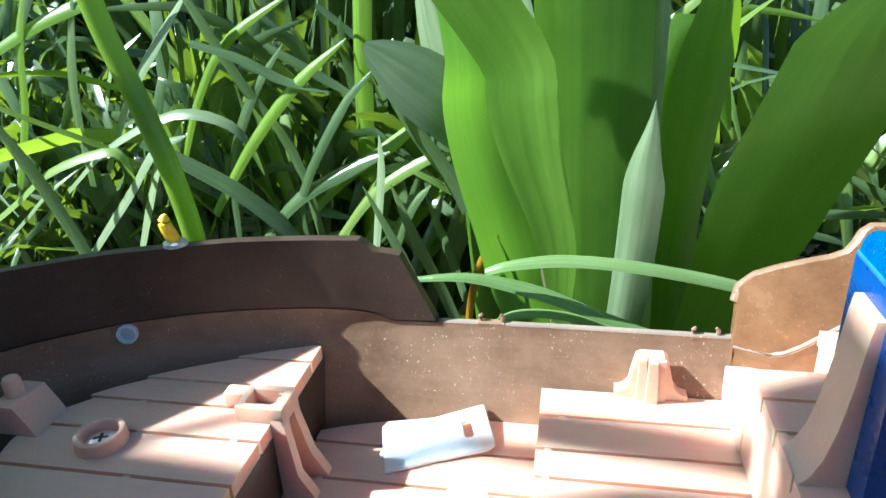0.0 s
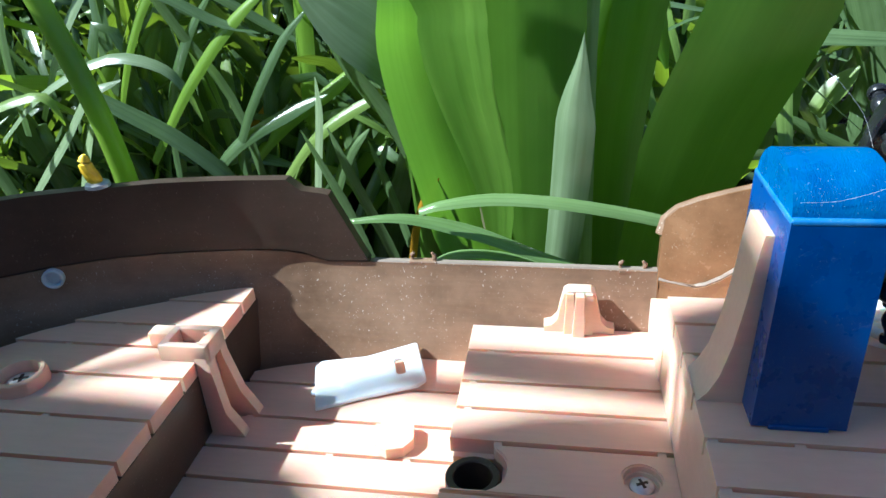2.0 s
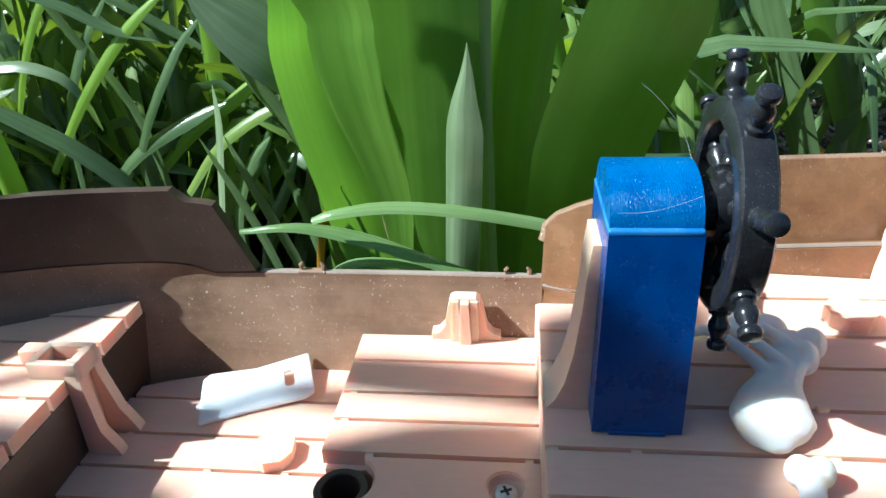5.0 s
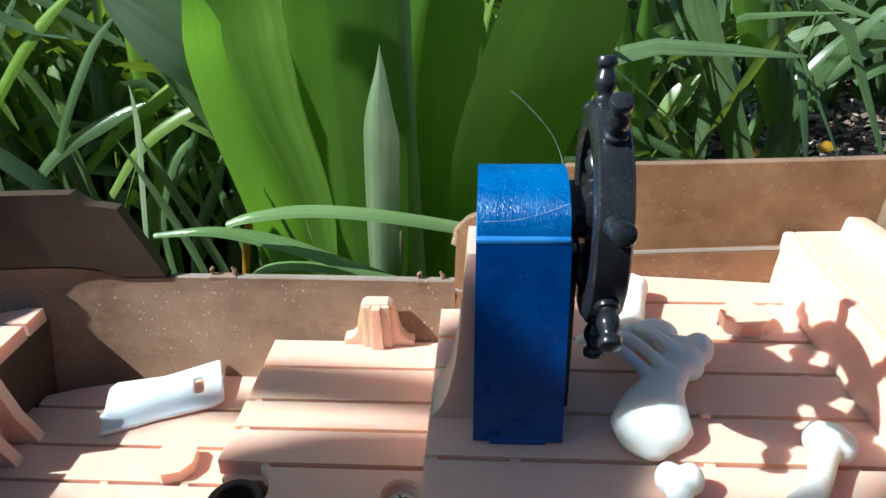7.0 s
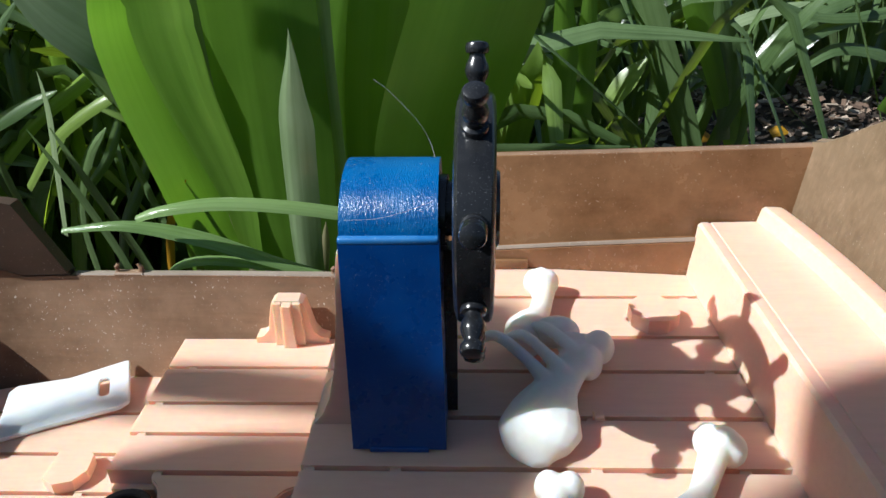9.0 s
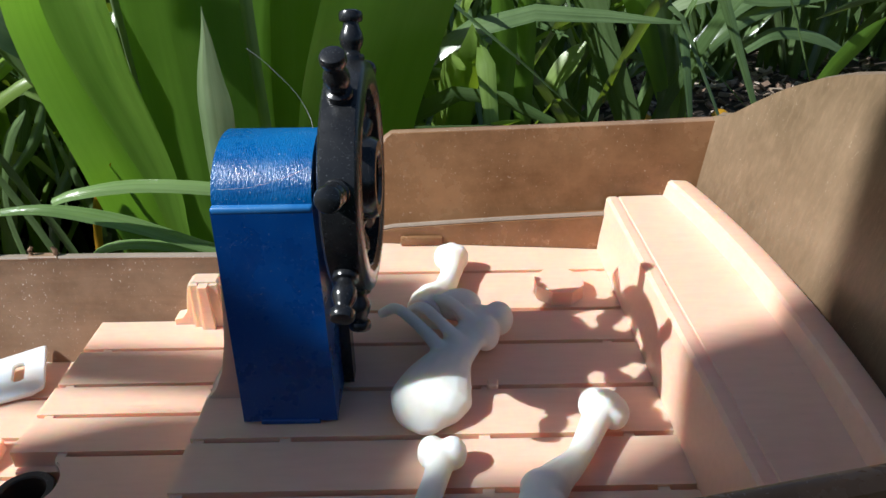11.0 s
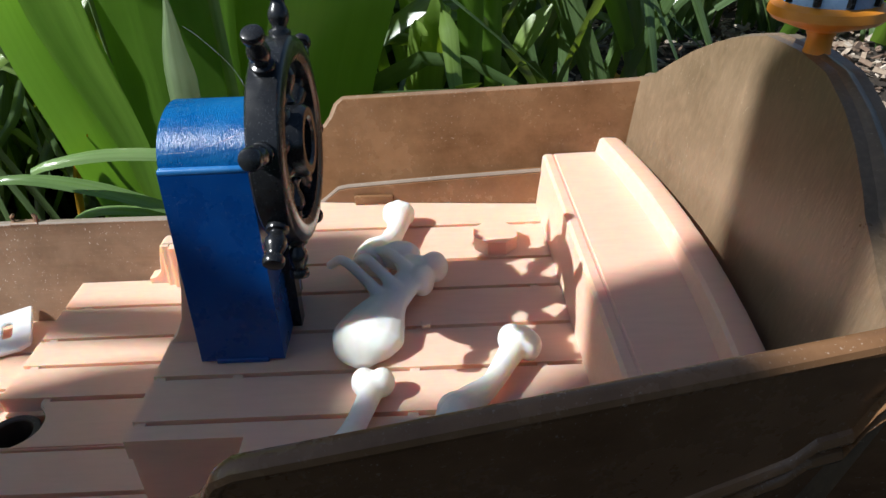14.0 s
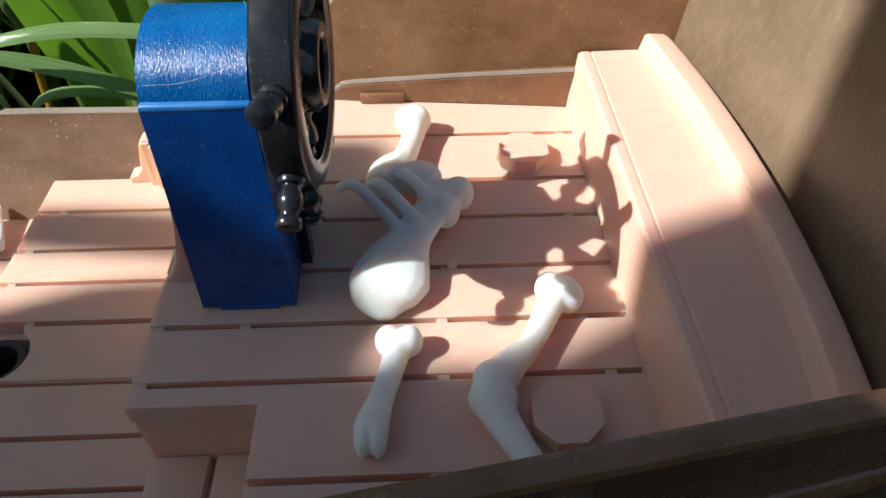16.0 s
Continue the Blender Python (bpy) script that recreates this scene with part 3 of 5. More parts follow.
def screw_seat(x, y, z, r, sides, parent, height, open_side=False):
    """A raised ring with a cross-head screw sunk in it."""
    bm = bmesh.new()
    n = sides
    rings = [[bm.verts.new((x + rr * math.cos(2 * math.pi * (k + 0.5) / n), y + rr * math.sin(2 * math.pi * (k + 0.5) / n), zz)) for k in range(n)]
             for rr, zz in ((r * 1.04, z), (r, z + height - 0.4), (r - 0.4, z + height), (r * 0.8, z + height), (r * 0.75, z + height - 0.5), (r * 0.73, z + 0.3))]
    for p, q in zip(rings, rings[1:]):
        for k in range(n):
            bm.faces.new((p[k], p[(k + 1) % n], q[(k + 1) % n], q[k]))
    bm.faces.new(rings[-1])
    seat = sub("screw_seat", bm, PINK, parent)
    bm = bmesh.new()
    lathe(bm, (x, y, z + 0.2), (0, 0, 1), [(0, r * 0.56), (0.9, r * 0.56), (1.4, r * 0.44), (1.6, r * 0.2), (1.65, 0)], 20)
    sub("screw", bm, STEEL, ship, "small steel cross-head screw")
    bm = bmesh.new()
    for a in (0.4, 0.4 + math.pi / 2):
        m = Matrix.Translation((x, y, z + 1.85)) @ Matrix.Rotation(a, 4, "Z") @ Matrix.Diagonal((r * 0.55, r * 0.13, 0.25, 1))
        bmesh.ops.create_cube(bm, size=1, matrix=m)
    sub("screw_slot", bm, DARK, ship, "dark cross slot of a screw")


screw_seat(-18.5, 13.2, -33.3, 5.6, 28, mid_deck, 1.2)

# the fluted cleat block at the back of the mid deck
bm = bmesh.new()
prism(bm, [(-45, 84, -30), (-45, 84, -28), (-42.5, 84, -27.4), (-40.5, 84, -25), (-39.8, 84, -20.5), (-38.6, 84, -15), (-37.2, 84, -14), (-29.8, 84, -14), (-28.4, 84, -15), (-27, 84, -21), (-26, 84, -25.5), (-24, 84, -27.6), (-21.5, 84, -28.2), (-21.5, 84, -30)], (0, -5.2, 0), 0.5)
for x, w, d in ((-36.6, 1.7, 2.6), (-33.4, 2.0, 4.2), (-30.4, 1.7, 2.6)):
    prism(bm, [(x - w, 80, -30), (x + w, 80, -30), (x + w * 0.7, 80, -14.4), (x - w * 0.7, 80, -14.4)], (0, -d, 0), 0.7)
sub("cleat_block", bm, PINK, ship, "salmon-pink fluted block moulded on the deck")

# lower deck
bm = bmesh.new()
box(bm, -150, -69, -45, 66, -52, -50.0)
bridge_bits(bm, [(-108, 29), (-96, 43.8), (-140, 43.8), (-84, 29), (-122, 61.4)], -45)
low_deck = sub("lower_deck", bm, PINK, label="salmon-pink planked lower deck")
LOWS = [-44, -28, -12, 3, 16, 29, 43.8, 61.4]
for a, b in zip(LOWS, LOWS[1:]):
    sub("plank", plank_shape(bmesh.new(), [(-149, a + G), (-70, a + G), (-70, b - G), (-149, b - G)], -45), PINK, low_deck)
le = [(-147.5, 67), (-138, 71), (-128, 74), (-116, 77), (-100, 79.5), (-85, 81), (-70, 82)]
sub("plank", plank_shape(bmesh.new(), [(-70, 61.4 + G)] + le[::-1] + [(-147.5, 61.4 + G)], -45), PINK, low_deck)
bm = bmesh.new()
prism(bm, [(-94, 31, -45), (-90, 28.6, -45), (-85, 30, -45), (-82.6, 34, -45), (-83.5, 40, -45), (-86, 41.6, -45), (-94, 41, -45)], (0, 0, 3.8), 0.6)
sub("stop_block", bm, PINK, low_deck, "small chamfered pink stop block")

def fore_end(y):
    """The forward end of a fore deck plank, where the bow's curve meets it."""
    return lerp(abs(y - MID), [(0, -228), (13, -222), (27, -214), (38.5, -202), (48, -188), (55.5, -173.5), (62, -160), (66, -151)])


# fore deck on its dark bulkhead
bm = bmesh.new()
box(bm, -151.5, -148.6, -50, 82, -48.5, -23.1, 0.4)
sub("bulkhead", bm, RAIL, ship, "dark brown bulkhead under the fore deck")
bm = bmesh.new()
plank_shape(bm, [(-150.2, -44), (-150.2, 76)] + [(fore_end(y) + 4, y) for y in (76, 66, 56, 46, 36, 26, 16, 5, -5, -15, -25, -35, -44)], -23.0, 2.6, 0)
bridge_bits(bm, [(-158, 69.6), (-186, 54), (-196, 41.6), (-158, 41.6), (-188, 26.6), (-157, 26.6), (-180, 8.3)], -18)
fore_deck = sub("fore_deck", bm, PINK, label="salmon-pink planked fore deck")
FORES = [-46, -24, -7.5, 8.3, 26.6, 41.6, 54, 69.6, 81]


for a, b in zip(FORES, FORES[1:]):
    xa, xb = fore_end(a + G) - (1.5 if a > MID else -2), fore_end(b - G) + (2 if a > MID else -1.5)
    sub("plank", plank_shape(bmesh.new(), [(-148.8, a + G), (-148.8, b - G), (min(xb, -150), b - G), ((xa + xb) / 2 - 1.2, (a + b) / 2), (min(xa, -150), a + G)], -18), PINK, fore_deck)
screw_seat(-196, 20.5, -18, 7.4, 22, fore_deck, 4.2)
bm = bmesh.new()
prism(bm, [(-234, 20, -18), (-218, 20, -18), (-220, 20, -14), (-223.5, 20, -8), (-231, 20, -8), (-233, 20, -14)], (0, 14, 0), 0.7)
lathe(bm, (-228, 27, -8), (0, 0, 1), [(0, 2.8), (5, 2.7), (6, 2.2), (6.5, 0)], 16)
sub("peg_block", bm, PINK, fore_deck, "pink pyramid block with a round peg")


def mast_bracket():
    """The splayed bracket with a square socket on the edge of the fore deck."""
    br = []
    bm = bmesh.new()
    x0, x1, y0, y1, z0, z1 = -160, -144.5, 35.0, 47.2, -19, -12.5
    box(bm, x0, x1, y0, y0 + 2.6, z0, z1, 0.5)
    box(bm, x0, x1, y1 - 2.6, y1, z0, z1, 0.5)
    box(bm, x0, x0 + 2.6, y0 + 1, y1 - 1, z0, z1, 0.5)
    box(bm, x1 - 3, x1, y0 + 1, y1 - 1, z0, z1, 0.5)
    box(bm, x0 + 1, x1 - 1, y0 + 1, y1 - 1, z0, z0 + 1.5)
    box(bm, -167, -159.5, 41.5, 47, -18.2, -12.8, 0.7)
    bracket = sub("mast_bracket", bm, PINK, ship, "splayed pink bracket with a square socket")
    for ya, yb in ((35.2, 33.4), (43.4, 44.6)):
        bm = bmesh.new()
        prism(bm, [(-149, ya, -13.2), (-144.8, ya, -13.2), (-144.4, ya, -21), (-141.6, yb, -36), (-137.6, yb, -43), (-136.8, yb, -45), (-147.6, yb, -45), (-148.6, ya, -30)], (0, 3.8, 0), 0.6)
        sub("bracket_leg", bm, PINK, bracket)
    bm = bmesh.new()
    box(bm, -149.2, -146.8, 36, 46, -44.8, -14, 0.4)
    sub("bracket_web", bm, PINK, bracket)


mast_bracket()

# the peg with the yellow hook on the bow rail, and the hull hole
bm = bmesh.new()
lathe(bm, (-194.5, 74.6, 22.8), (0, 0, 1), [(0, 4.2), (1.2, 4.0), (1.8, 3.0)], 18)
sub("washer", bm, STEEL, ship, "grey metal washer on the rail")
bm = bmesh.new()
tube(bm, spline([(-194, 74.6, 24), (-195.4, 74, 27.2), (-196.6, 74, 31), (-196, 74, 34.2)], 10), [1.9, 2.2, 2.4, 2.5, 2.4, 2.3, 2.2, 2.0, 1.5, 0.6], 10)
tagged(sub("hook", bm, YELLOW, ship), "bright orange-yellow plastic hook on the rail")
# a white ring in place of a hull hole, its colour standing for daylight
bm = bmesh.new()
lathe(bm, (-214, hull_y(-214, -8) - 0.4, -7.6), (0.35, -0.94, 0), [(-1, 3.6), (1.6, 3.6), (2.0, 3.3), (2.0, 2.8), (1.4, 2.6), (0.2, 2.4)], 20)
sub("hole_ring", bm, WHITE, ship, "white ring for a hull hole with daylight behind")

# ---- stern bench
bm = bmesh.new()
pts = [(86.6, 0), (88.4, 15.4), (89.2, 16.0), (91.2, 16.0), (91.4, 15.75), (91.9, 15.75), (92.1, 16.0), (104.6, 15.8)]
rows = []
for k in range(13):
    u = -1 + k / 6
    y = MID + u * 58.5
    bow = 5.0 * (1 - u * u)
    prof = [(86.6, -2), *pts, (104.8 + bow, 15.9), (105.8 + bow, 19.6), (106.6 + bow, 20.2), (110.6 + bow, 20.2), (112.2 + bow, 19.4), (113.0 + bow, 10), (113.0 + bow, -2)]
    rows.append([bm.verts.new((x, MID + u * (55.0 + 0.16 * max(z, 0) + (1.0 if x > 100 else 0)), z)) for x, z in prof])
for a, b in zip(rows, rows[1:]):
    for k in range(len(a)):
        bm.faces.new((a[k], a[(k + 1) % len(a)], b[(k + 1) % len(a)], b[k]))
bm.faces.new(rows[0])
bm.faces.new(rows[-1][::-1])
sub("stern_bench", bm, PINK, ship, "salmon-pink stern bench with a raised bowed back lip", 28)


def octagon(x, y, r, h, turn=22.5):
    bm = bmesh.new()
    prism(bm, [(x + r * math.cos(radians(turn + 45 * k)), y + r * math.sin(radians(turn + 45 * k)), 0) for k in range(8)], (0, 0, h), 0.5)
    sub("octagon_boss", bm, PINK, helm_deck, "low eight-sided pink boss")


octagon(71.5, 47.5, 6.6, 4.0)
octagon(69.6, -29.3, 6.6, 4.0)
bm = bmesh.new()
box(bm, 50.2, 52.6, 9.4, 11.6, -1, 1.2, 0.3, 1)
sub("tab", bm, PINK, helm_deck)
bm = bmesh.new()
box(bm, 29, 41.5, liner_y(35) - 1.6, liner_y(35) + 0.2, 0, 3.0, 0.6)
sub("hull_tab", bm, HULL, ship, "small brown block on the hull's inner face")

# ---- the lantern on the stern
lantern = thing("stern_lantern", (131, MID, 60), "toy stern lantern, orange base and pale blue barred glass", "lantern")


def under(owner):
    def make(name, bm, mat, label="", parent=owner, smooth=35):
        ob = part(name, bm, mat, parent, label, smooth)
        ob.matrix_parent_inverse = parent.matrix_world.inverted()
        return ob

    return make


add = under(lantern)
LX, LY, LZ = 132.3, MID - 1.5, 66.8
add("base", lathe(bmesh.new(), (LX, LY, LZ - 4), (0, 0, 1), [(0, 2.7), (0.6, 2.5), (3, 2.4), (4.4, 3.0), (5.6, 6.6), (6.8, 9.9), (7.8, 10.9), (9.4, 10.6), (10.2, 9)], 28), ORANGE, "orange plastic base and stem")
add("glass", lathe(bmesh.new(), (LX, LY, LZ + 5.8), (0, 0, 1), [(0, 8.9), (14, 9.8), (28, 10.7), (28.2, 5)], 32), PANE, "pale blue lantern body")
for k in range(10):
    a = 2 * math.pi * (k + 0.35) / 10
    bm = bmesh.new()
    c, s = math.cos(a), math.sin(a)
    tube(bm, [(LX + c * r, LY + s * r, LZ + z) for r, z in ((9.0, 6.5), (9.9, 20), (10.8, 33))], 0.75, 6)
    add("bar", bm, BLACK, "black glazing bar")
for z, r in ((12.5, 9.4), (21.0, 9.95), (30, 10.5)):
    bm = bmesh.new()
    n = 32
    tube(bm, [(LX + r * math.cos(2 * math.pi * k / n), LY + r * math.sin(2 * math.pi * k / n), LZ + z) for k in range(n + 1)], 0.7, 6)
    add("ring", bm, BLACK, "black glazing ring")
add("cap", lathe(bmesh.new(), (LX, LY, LZ + 33.5), (0, 0, 1), [(0, 11.4), (2, 11.8), (6, 8), (12, 4), (14, 1)], 28), ORANGE, "orange lantern cap")

# ---------------------------------------------------------------- the helm
helm = thing("ship_helm", (9.5, 15, 0), "blue plastic helm stand with black ship's wheel on deck", "ship's wheel")
add = under(helm)


def pedestal():
    bm = bmesh.new()
    prism(bm, [(0, 28.2, 0.6), (0, 29, 47.6), (0, 1.0, 47.6), (0, 0, 0.6)], (19, 0, 0), 0.7, 3)
    for v in bm.verts:  # the body widens a little towards its foot
        v.co.x = 9.5 + (v.co.x - 9.5) * (1.0 - 0.07 * v.co.z / 47)
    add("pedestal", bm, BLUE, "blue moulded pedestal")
    bm = bmesh.new()
    arch = [(0.85, MID - 0.5 + 13.0 * math.cos(a), 47.4 + 9.2 * math.sin(a)) for a in (math.pi * k / 24 for k in range(25))]
    prism(bm, [(0.85, 28.0, 46.4)] + arch + [(0.85, 2.0, 46.4)], (17.3, 0, 0), 0.6, 2)
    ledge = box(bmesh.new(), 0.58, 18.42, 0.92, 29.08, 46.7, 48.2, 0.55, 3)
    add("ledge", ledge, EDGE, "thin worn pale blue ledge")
    add("cap", bm, SCUFFED_LIT, "scuffed bright blue rounded top")
    bm = bmesh.new()
    box(bm, 3.5, 15.5, -0.4, 4, 0, 1.2, 0.2, 1)
    add("foot", bm, BLUE)
    bm = bmesh.new()
    tube(bm, [(17.5, 12.6, 47.6), (19.6, 12.5, 47.6)], 7.3, 24)
    add("back_plate", bm, BLACK, "round black backing plate")
    bm = bmesh.new()
    prism(bm, [(18.6, 12, 0.5), (18.6, 16, 0.5), (18.6, 16, 40), (18.6, 12, 40)], (2.6, 0, 0), 0.4)
    add("strut", bm, BLACK, "black strut behind the wheel")
    # the curved pink web against the stand, moulded on the deck
    bm = bmesh.new()
    web = [(-9.6, 8, 0), (-7.6, 8, 2.4), (-5.6, 8, 7), (-3.9, 8, 15), (-2.6, 8, 26), (-1.8, 8, 37), (-1.2, 8, 41.5), (0.6, 8, 41.5), (0.2, 8, 0)]
    prism(bm, web, (0, 13, 0), 0.4)
    sub("web", bm, PINK, helm_deck, "curved pink web beside the helm stand")


pedestal()
WC = Vector((24.8, 12.4, 48.6))
AX = Vector((0.9996, -0.03, 0)).normalized()  # the wheel's axle
IN = Vector((0.03, 0.9996, 0)).normalized()  # across the wheel, level
UP = Vector((0, 0, 1))


def on_wheel(r, deg, d=0.0):
    a = radians(deg)
    return WC + (IN * math.cos(a) + UP * math.sin(a)) * r + AX * d


def ring(bm, section, n=56):
    """Turns a closed section of (radius, distance along the axle) about the wheel's axle."""
    rings = [[bm.verts.new(on_wheel(r, 360 * k / n, d)) for r, d in section] for k in range(n)]
    for k in range(n):
        a, b = rings[k], rings[(k + 1) % n]
        for i in range(len(section)):
            bm.faces.new((a[i], a[(i + 1) % len(section)], b[(i + 1) % len(section)], b[i]))
    return bm


def ship_wheel():
    wheel = add("wheel", ring(bmesh.new(), [(20.5, -3.2), (21.0, -2.7), (21.15, -1.2), (21.15, 1.2), (21.0, 2.7), (20.5, 3.2), (19.2, 3.5), (17.5, 3.5), (17.1, 3.3), (16.7, 2.9), (16.2, 2.8), (16.2, -2.8), (16.7, -3.4), (19.2, -3.5)]), BLACK, "glossy black ship's wheel rim")
    bm = bmesh.new()
    ring(bm, [(7.6, -3.4), (7.6, 3.4), (6.9, 4.4), (5.2, 4.4), (4.6, 3.8), (4.6, -3.4)], 32)
    lathe(bm, WC - AX * 6.5, AX, [(0, 4.4), (7, 4.4), (8.4, 2.6)], 20)
    add("hub", bm, BLACK, "", wheel)
    for k in range(8):
        deg = 73.2 + 45 * k
        bm = bmesh.new()
        prof = [(6.8, 1.4), (8, 2.1), (8.8, 1.5), (9.8, 1.4), (11.6, 2.2), (13.4, 2.4), (14.8, 1.5), (16.1, 1.8), (16.6, 1.4)]
        lathe(bm, WC, on_wheel(1, deg) - WC, prof, 14)
        add("spoke", bm, BLACK, "", wheel)
        bm = bmesh.new()
        prof = [(20.8, 2.2), (21.6, 2.3), (22.1, 2.15), (22.4, 1.55), (22.9, 1.5), (23.8, 2.0), (24.8, 2.2), (25.8, 2.0), (26.8, 1.55), (27.4, 1.4), (27.7, 1.45), (27.8, 1.95), (28.2, 2.15), (29.0, 2.15), (29.5, 1.95), (29.75, 1.4), (29.8, 0)]
        lathe(bm, WC, on_wheel(1, deg) - WC, prof, 16)
        add("handle", bm, BLACK, "turned black handle", wheel)
    bm = bmesh.new()
    tube(bm, [WC - AX * 7.0, WC - AX * 3], 5.2, 20)
    add("axle", bm, BLACK, "", wheel)


ship_wheel()
bm = bmesh.new()
tube(bm, spline([(6.9, 16, 71.8), (9.6, 16, 69.6), (14.4, 16, 64.2), (16.6, 16, 60), (17.4, 15, 57.4)], 20), 0.035, 5)
tube(bm, spline([(2, 2.4, 51), (8, 2.3, 51.4), (14, 2.7, 53), (17.6, 3.1, 54.4)], 12), 0.02, 5)
add("fibre", bm, FIBRE, "fine pale fibre caught on the stand")


# ---------------------------------------------------------------- loose bones and the cleaver
def lumps(bm, blobs):
    """Overlapping rounded lumps of (centre, radii)."""
    for c, r in blobs:
        bmesh.ops.create_icosphere(bm, subdivisions=3, radius=1, matrix=Matrix.Translation(c) @ Matrix.Diagonal((*r, 1)))
    return bm


def melted(name, bm, label, category, voxel=0.42, group="", shift=(0, 0, 0)):
    """Melts overlapping lumps into one smooth body."""
    bmesh.ops.translate(bm, verts=bm.verts[:], vec=shift)
    ob = solo(name, bm, BONE, label, category, group, smooth=0)
    md = ob.modifiers.new("melt", "REMESH")
    md.mode, md.voxel_size, md.use_smooth_shade = "VOXEL", voxel * 0.001, True
    sm = ob.modifiers.new("soft", "SMOOTH")
    sm.factor, sm.iterations = 0.5, 5
    bpy.context.view_layer.update()
    me = bpy.data.meshes.new_from_object(ob.evaluated_get(bpy.context.evaluated_depsgraph_get()))
    me.shade_smooth()
    ob.modifiers.clear()
    ob.data = me
    return ob


def shaft(bm, pts, radii, n=22, flat=1.0):
    ps = spline(pts, n)
    rs = [lerp(k / (n - 1) * (len(radii) - 1), list(enumerate(radii))) for k in range(n)]
    tube(bm, ps, rs, 14, flat)


# shoulder blade with finger-like ribs
bm = bmesh.new()
shaft(bm, [(38.6, -7.6, 1.8), (38.4, -4, 2.4), (39.2, 1, 3.0), (41, 6.5, 3.8), (43.6, 12, 4.8), (47, 17.5, 5.6), (50, 22, 6.2), (49, 28, 6.4)], [1.8, 6.6, 8.9, 7.4, 5.0, 4.4, 4.6, 4.4], 30, 0.5)
lumps(bm, [((51.8, 20.4, 5.4), (3.3, 4.2, 4.2)), ((55.0, 25.6, 5.8), (3.7, 4.0, 4.2)), ((46.0, 31.5, 6.0), (5.6, 4.6, 3.8))])
for a, b, c, d in (((42.6, 12.4, 5.2), (37.4, 18.4, 8.2), (31.4, 26.4, 8.4), (27.2, 31.4, 3.8)), ((46.4, 14.6, 6), (41.6, 19.8, 8.8), (37.2, 26, 9.0), (33.8, 30.6, 4.4)), ((50, 20, 6.4), (46.2, 24.8, 8.8), (41.8, 30, 8.6), (38.2, 33.6, 4.6))):
    shaft(bm, [a, b, c, d], [1.9, 1.4, 1.35, 1.25], 18)
melted("shoulder_bone", bm, "cream plastic toy shoulder bone with ribs on deck", "toy bone", group="bones on the deck", shift=(-1.2, 2.2, 0))
bm = bmesh.new()
shaft(bm, [(43.6, 63, 4.2), (43, 56, 3.8), (41, 48, 4.0), (38.5, 42, 4.2), (36, 37, 3.6)], [4.0, 2.8, 2.9, 5.2, 5.0], 20)
lumps(bm, [((41.6, 64.2, 4.2), (3.1, 3.5, 3.8)), ((43.4, 64.6, 4.6), (3.0, 3.2, 3.8)), ((45.2, 64.0, 4.2), (3.0, 3.5, 3.8)), ((38.2, 42, 4), (6.0, 5.4, 3.8))])
melted("leg_bone", bm, "cream plastic toy leg bone with knuckled end", "toy bone", group="bones on the deck", shift=(0.3, -4.2, 0))
bm = bmesh.new()
shaft(bm, [(40.6, -14.2, 3.4), (39.4, -20, 2.8), (37.4, -27, 2.8), (35.8, -33, 3.2), (35.2, -35.6, 3.0)], [3.2, 2.4, 2.3, 3.2, 2.4], 18)
lumps(bm, [((38.6, -14.8, 3.4), (2.8, 3.0, 3.4)), ((42.4, -15.0, 3.4), (2.8, 3.0, 3.4)), ((34.4, -35, 3.1), (1.7, 3.6, 3.0)), ((37.0, -35.2, 3.1), (1.7, 3.6, 3.0))])
melted("small_bone", bm, "short cream plastic toy bone with knuckled ends", "toy bone", group="bones on the deck", shift=(-0.4, 2.6, 0))
bm = bmesh.new()
shaft(bm, [(73, -0.6, 4.4), (70, -6, 3.8), (65.8, -13.5, 3.6), (60.4, -19.6, 4.2), (57.4, -24.6, 4.2), (59.4, -30.5, 3.4), (63.4, -38.5, 3.2), (67.4, -46.5, 3.2)], [3.4, 2.7, 2.3, 3.4, 4.0, 3.0, 2.4, 2.6], 30)
lumps(bm, [((71.4, 0.2, 4.2), (3.0, 3.0, 3.9)), ((75.2, -2.0, 3.9), (3.0, 3.2, 3.7)), ((73.3, -1.2, 4.6), (4.0, 3.2, 4.0)), ((58.8, -20.8, 4.2), (4.6, 3.0, 4.0)), ((57.6, -25.6, 4.2), (4.6, 3.4, 4.0)), ((68.8, -48.5, 3.4), (4, 3.4, 3.4))])
melted("jointed_bone", bm, "long cream plastic toy bone with a knee joint", "toy bone", group="bones on the deck", shift=(-0.8, -0.8, 0))


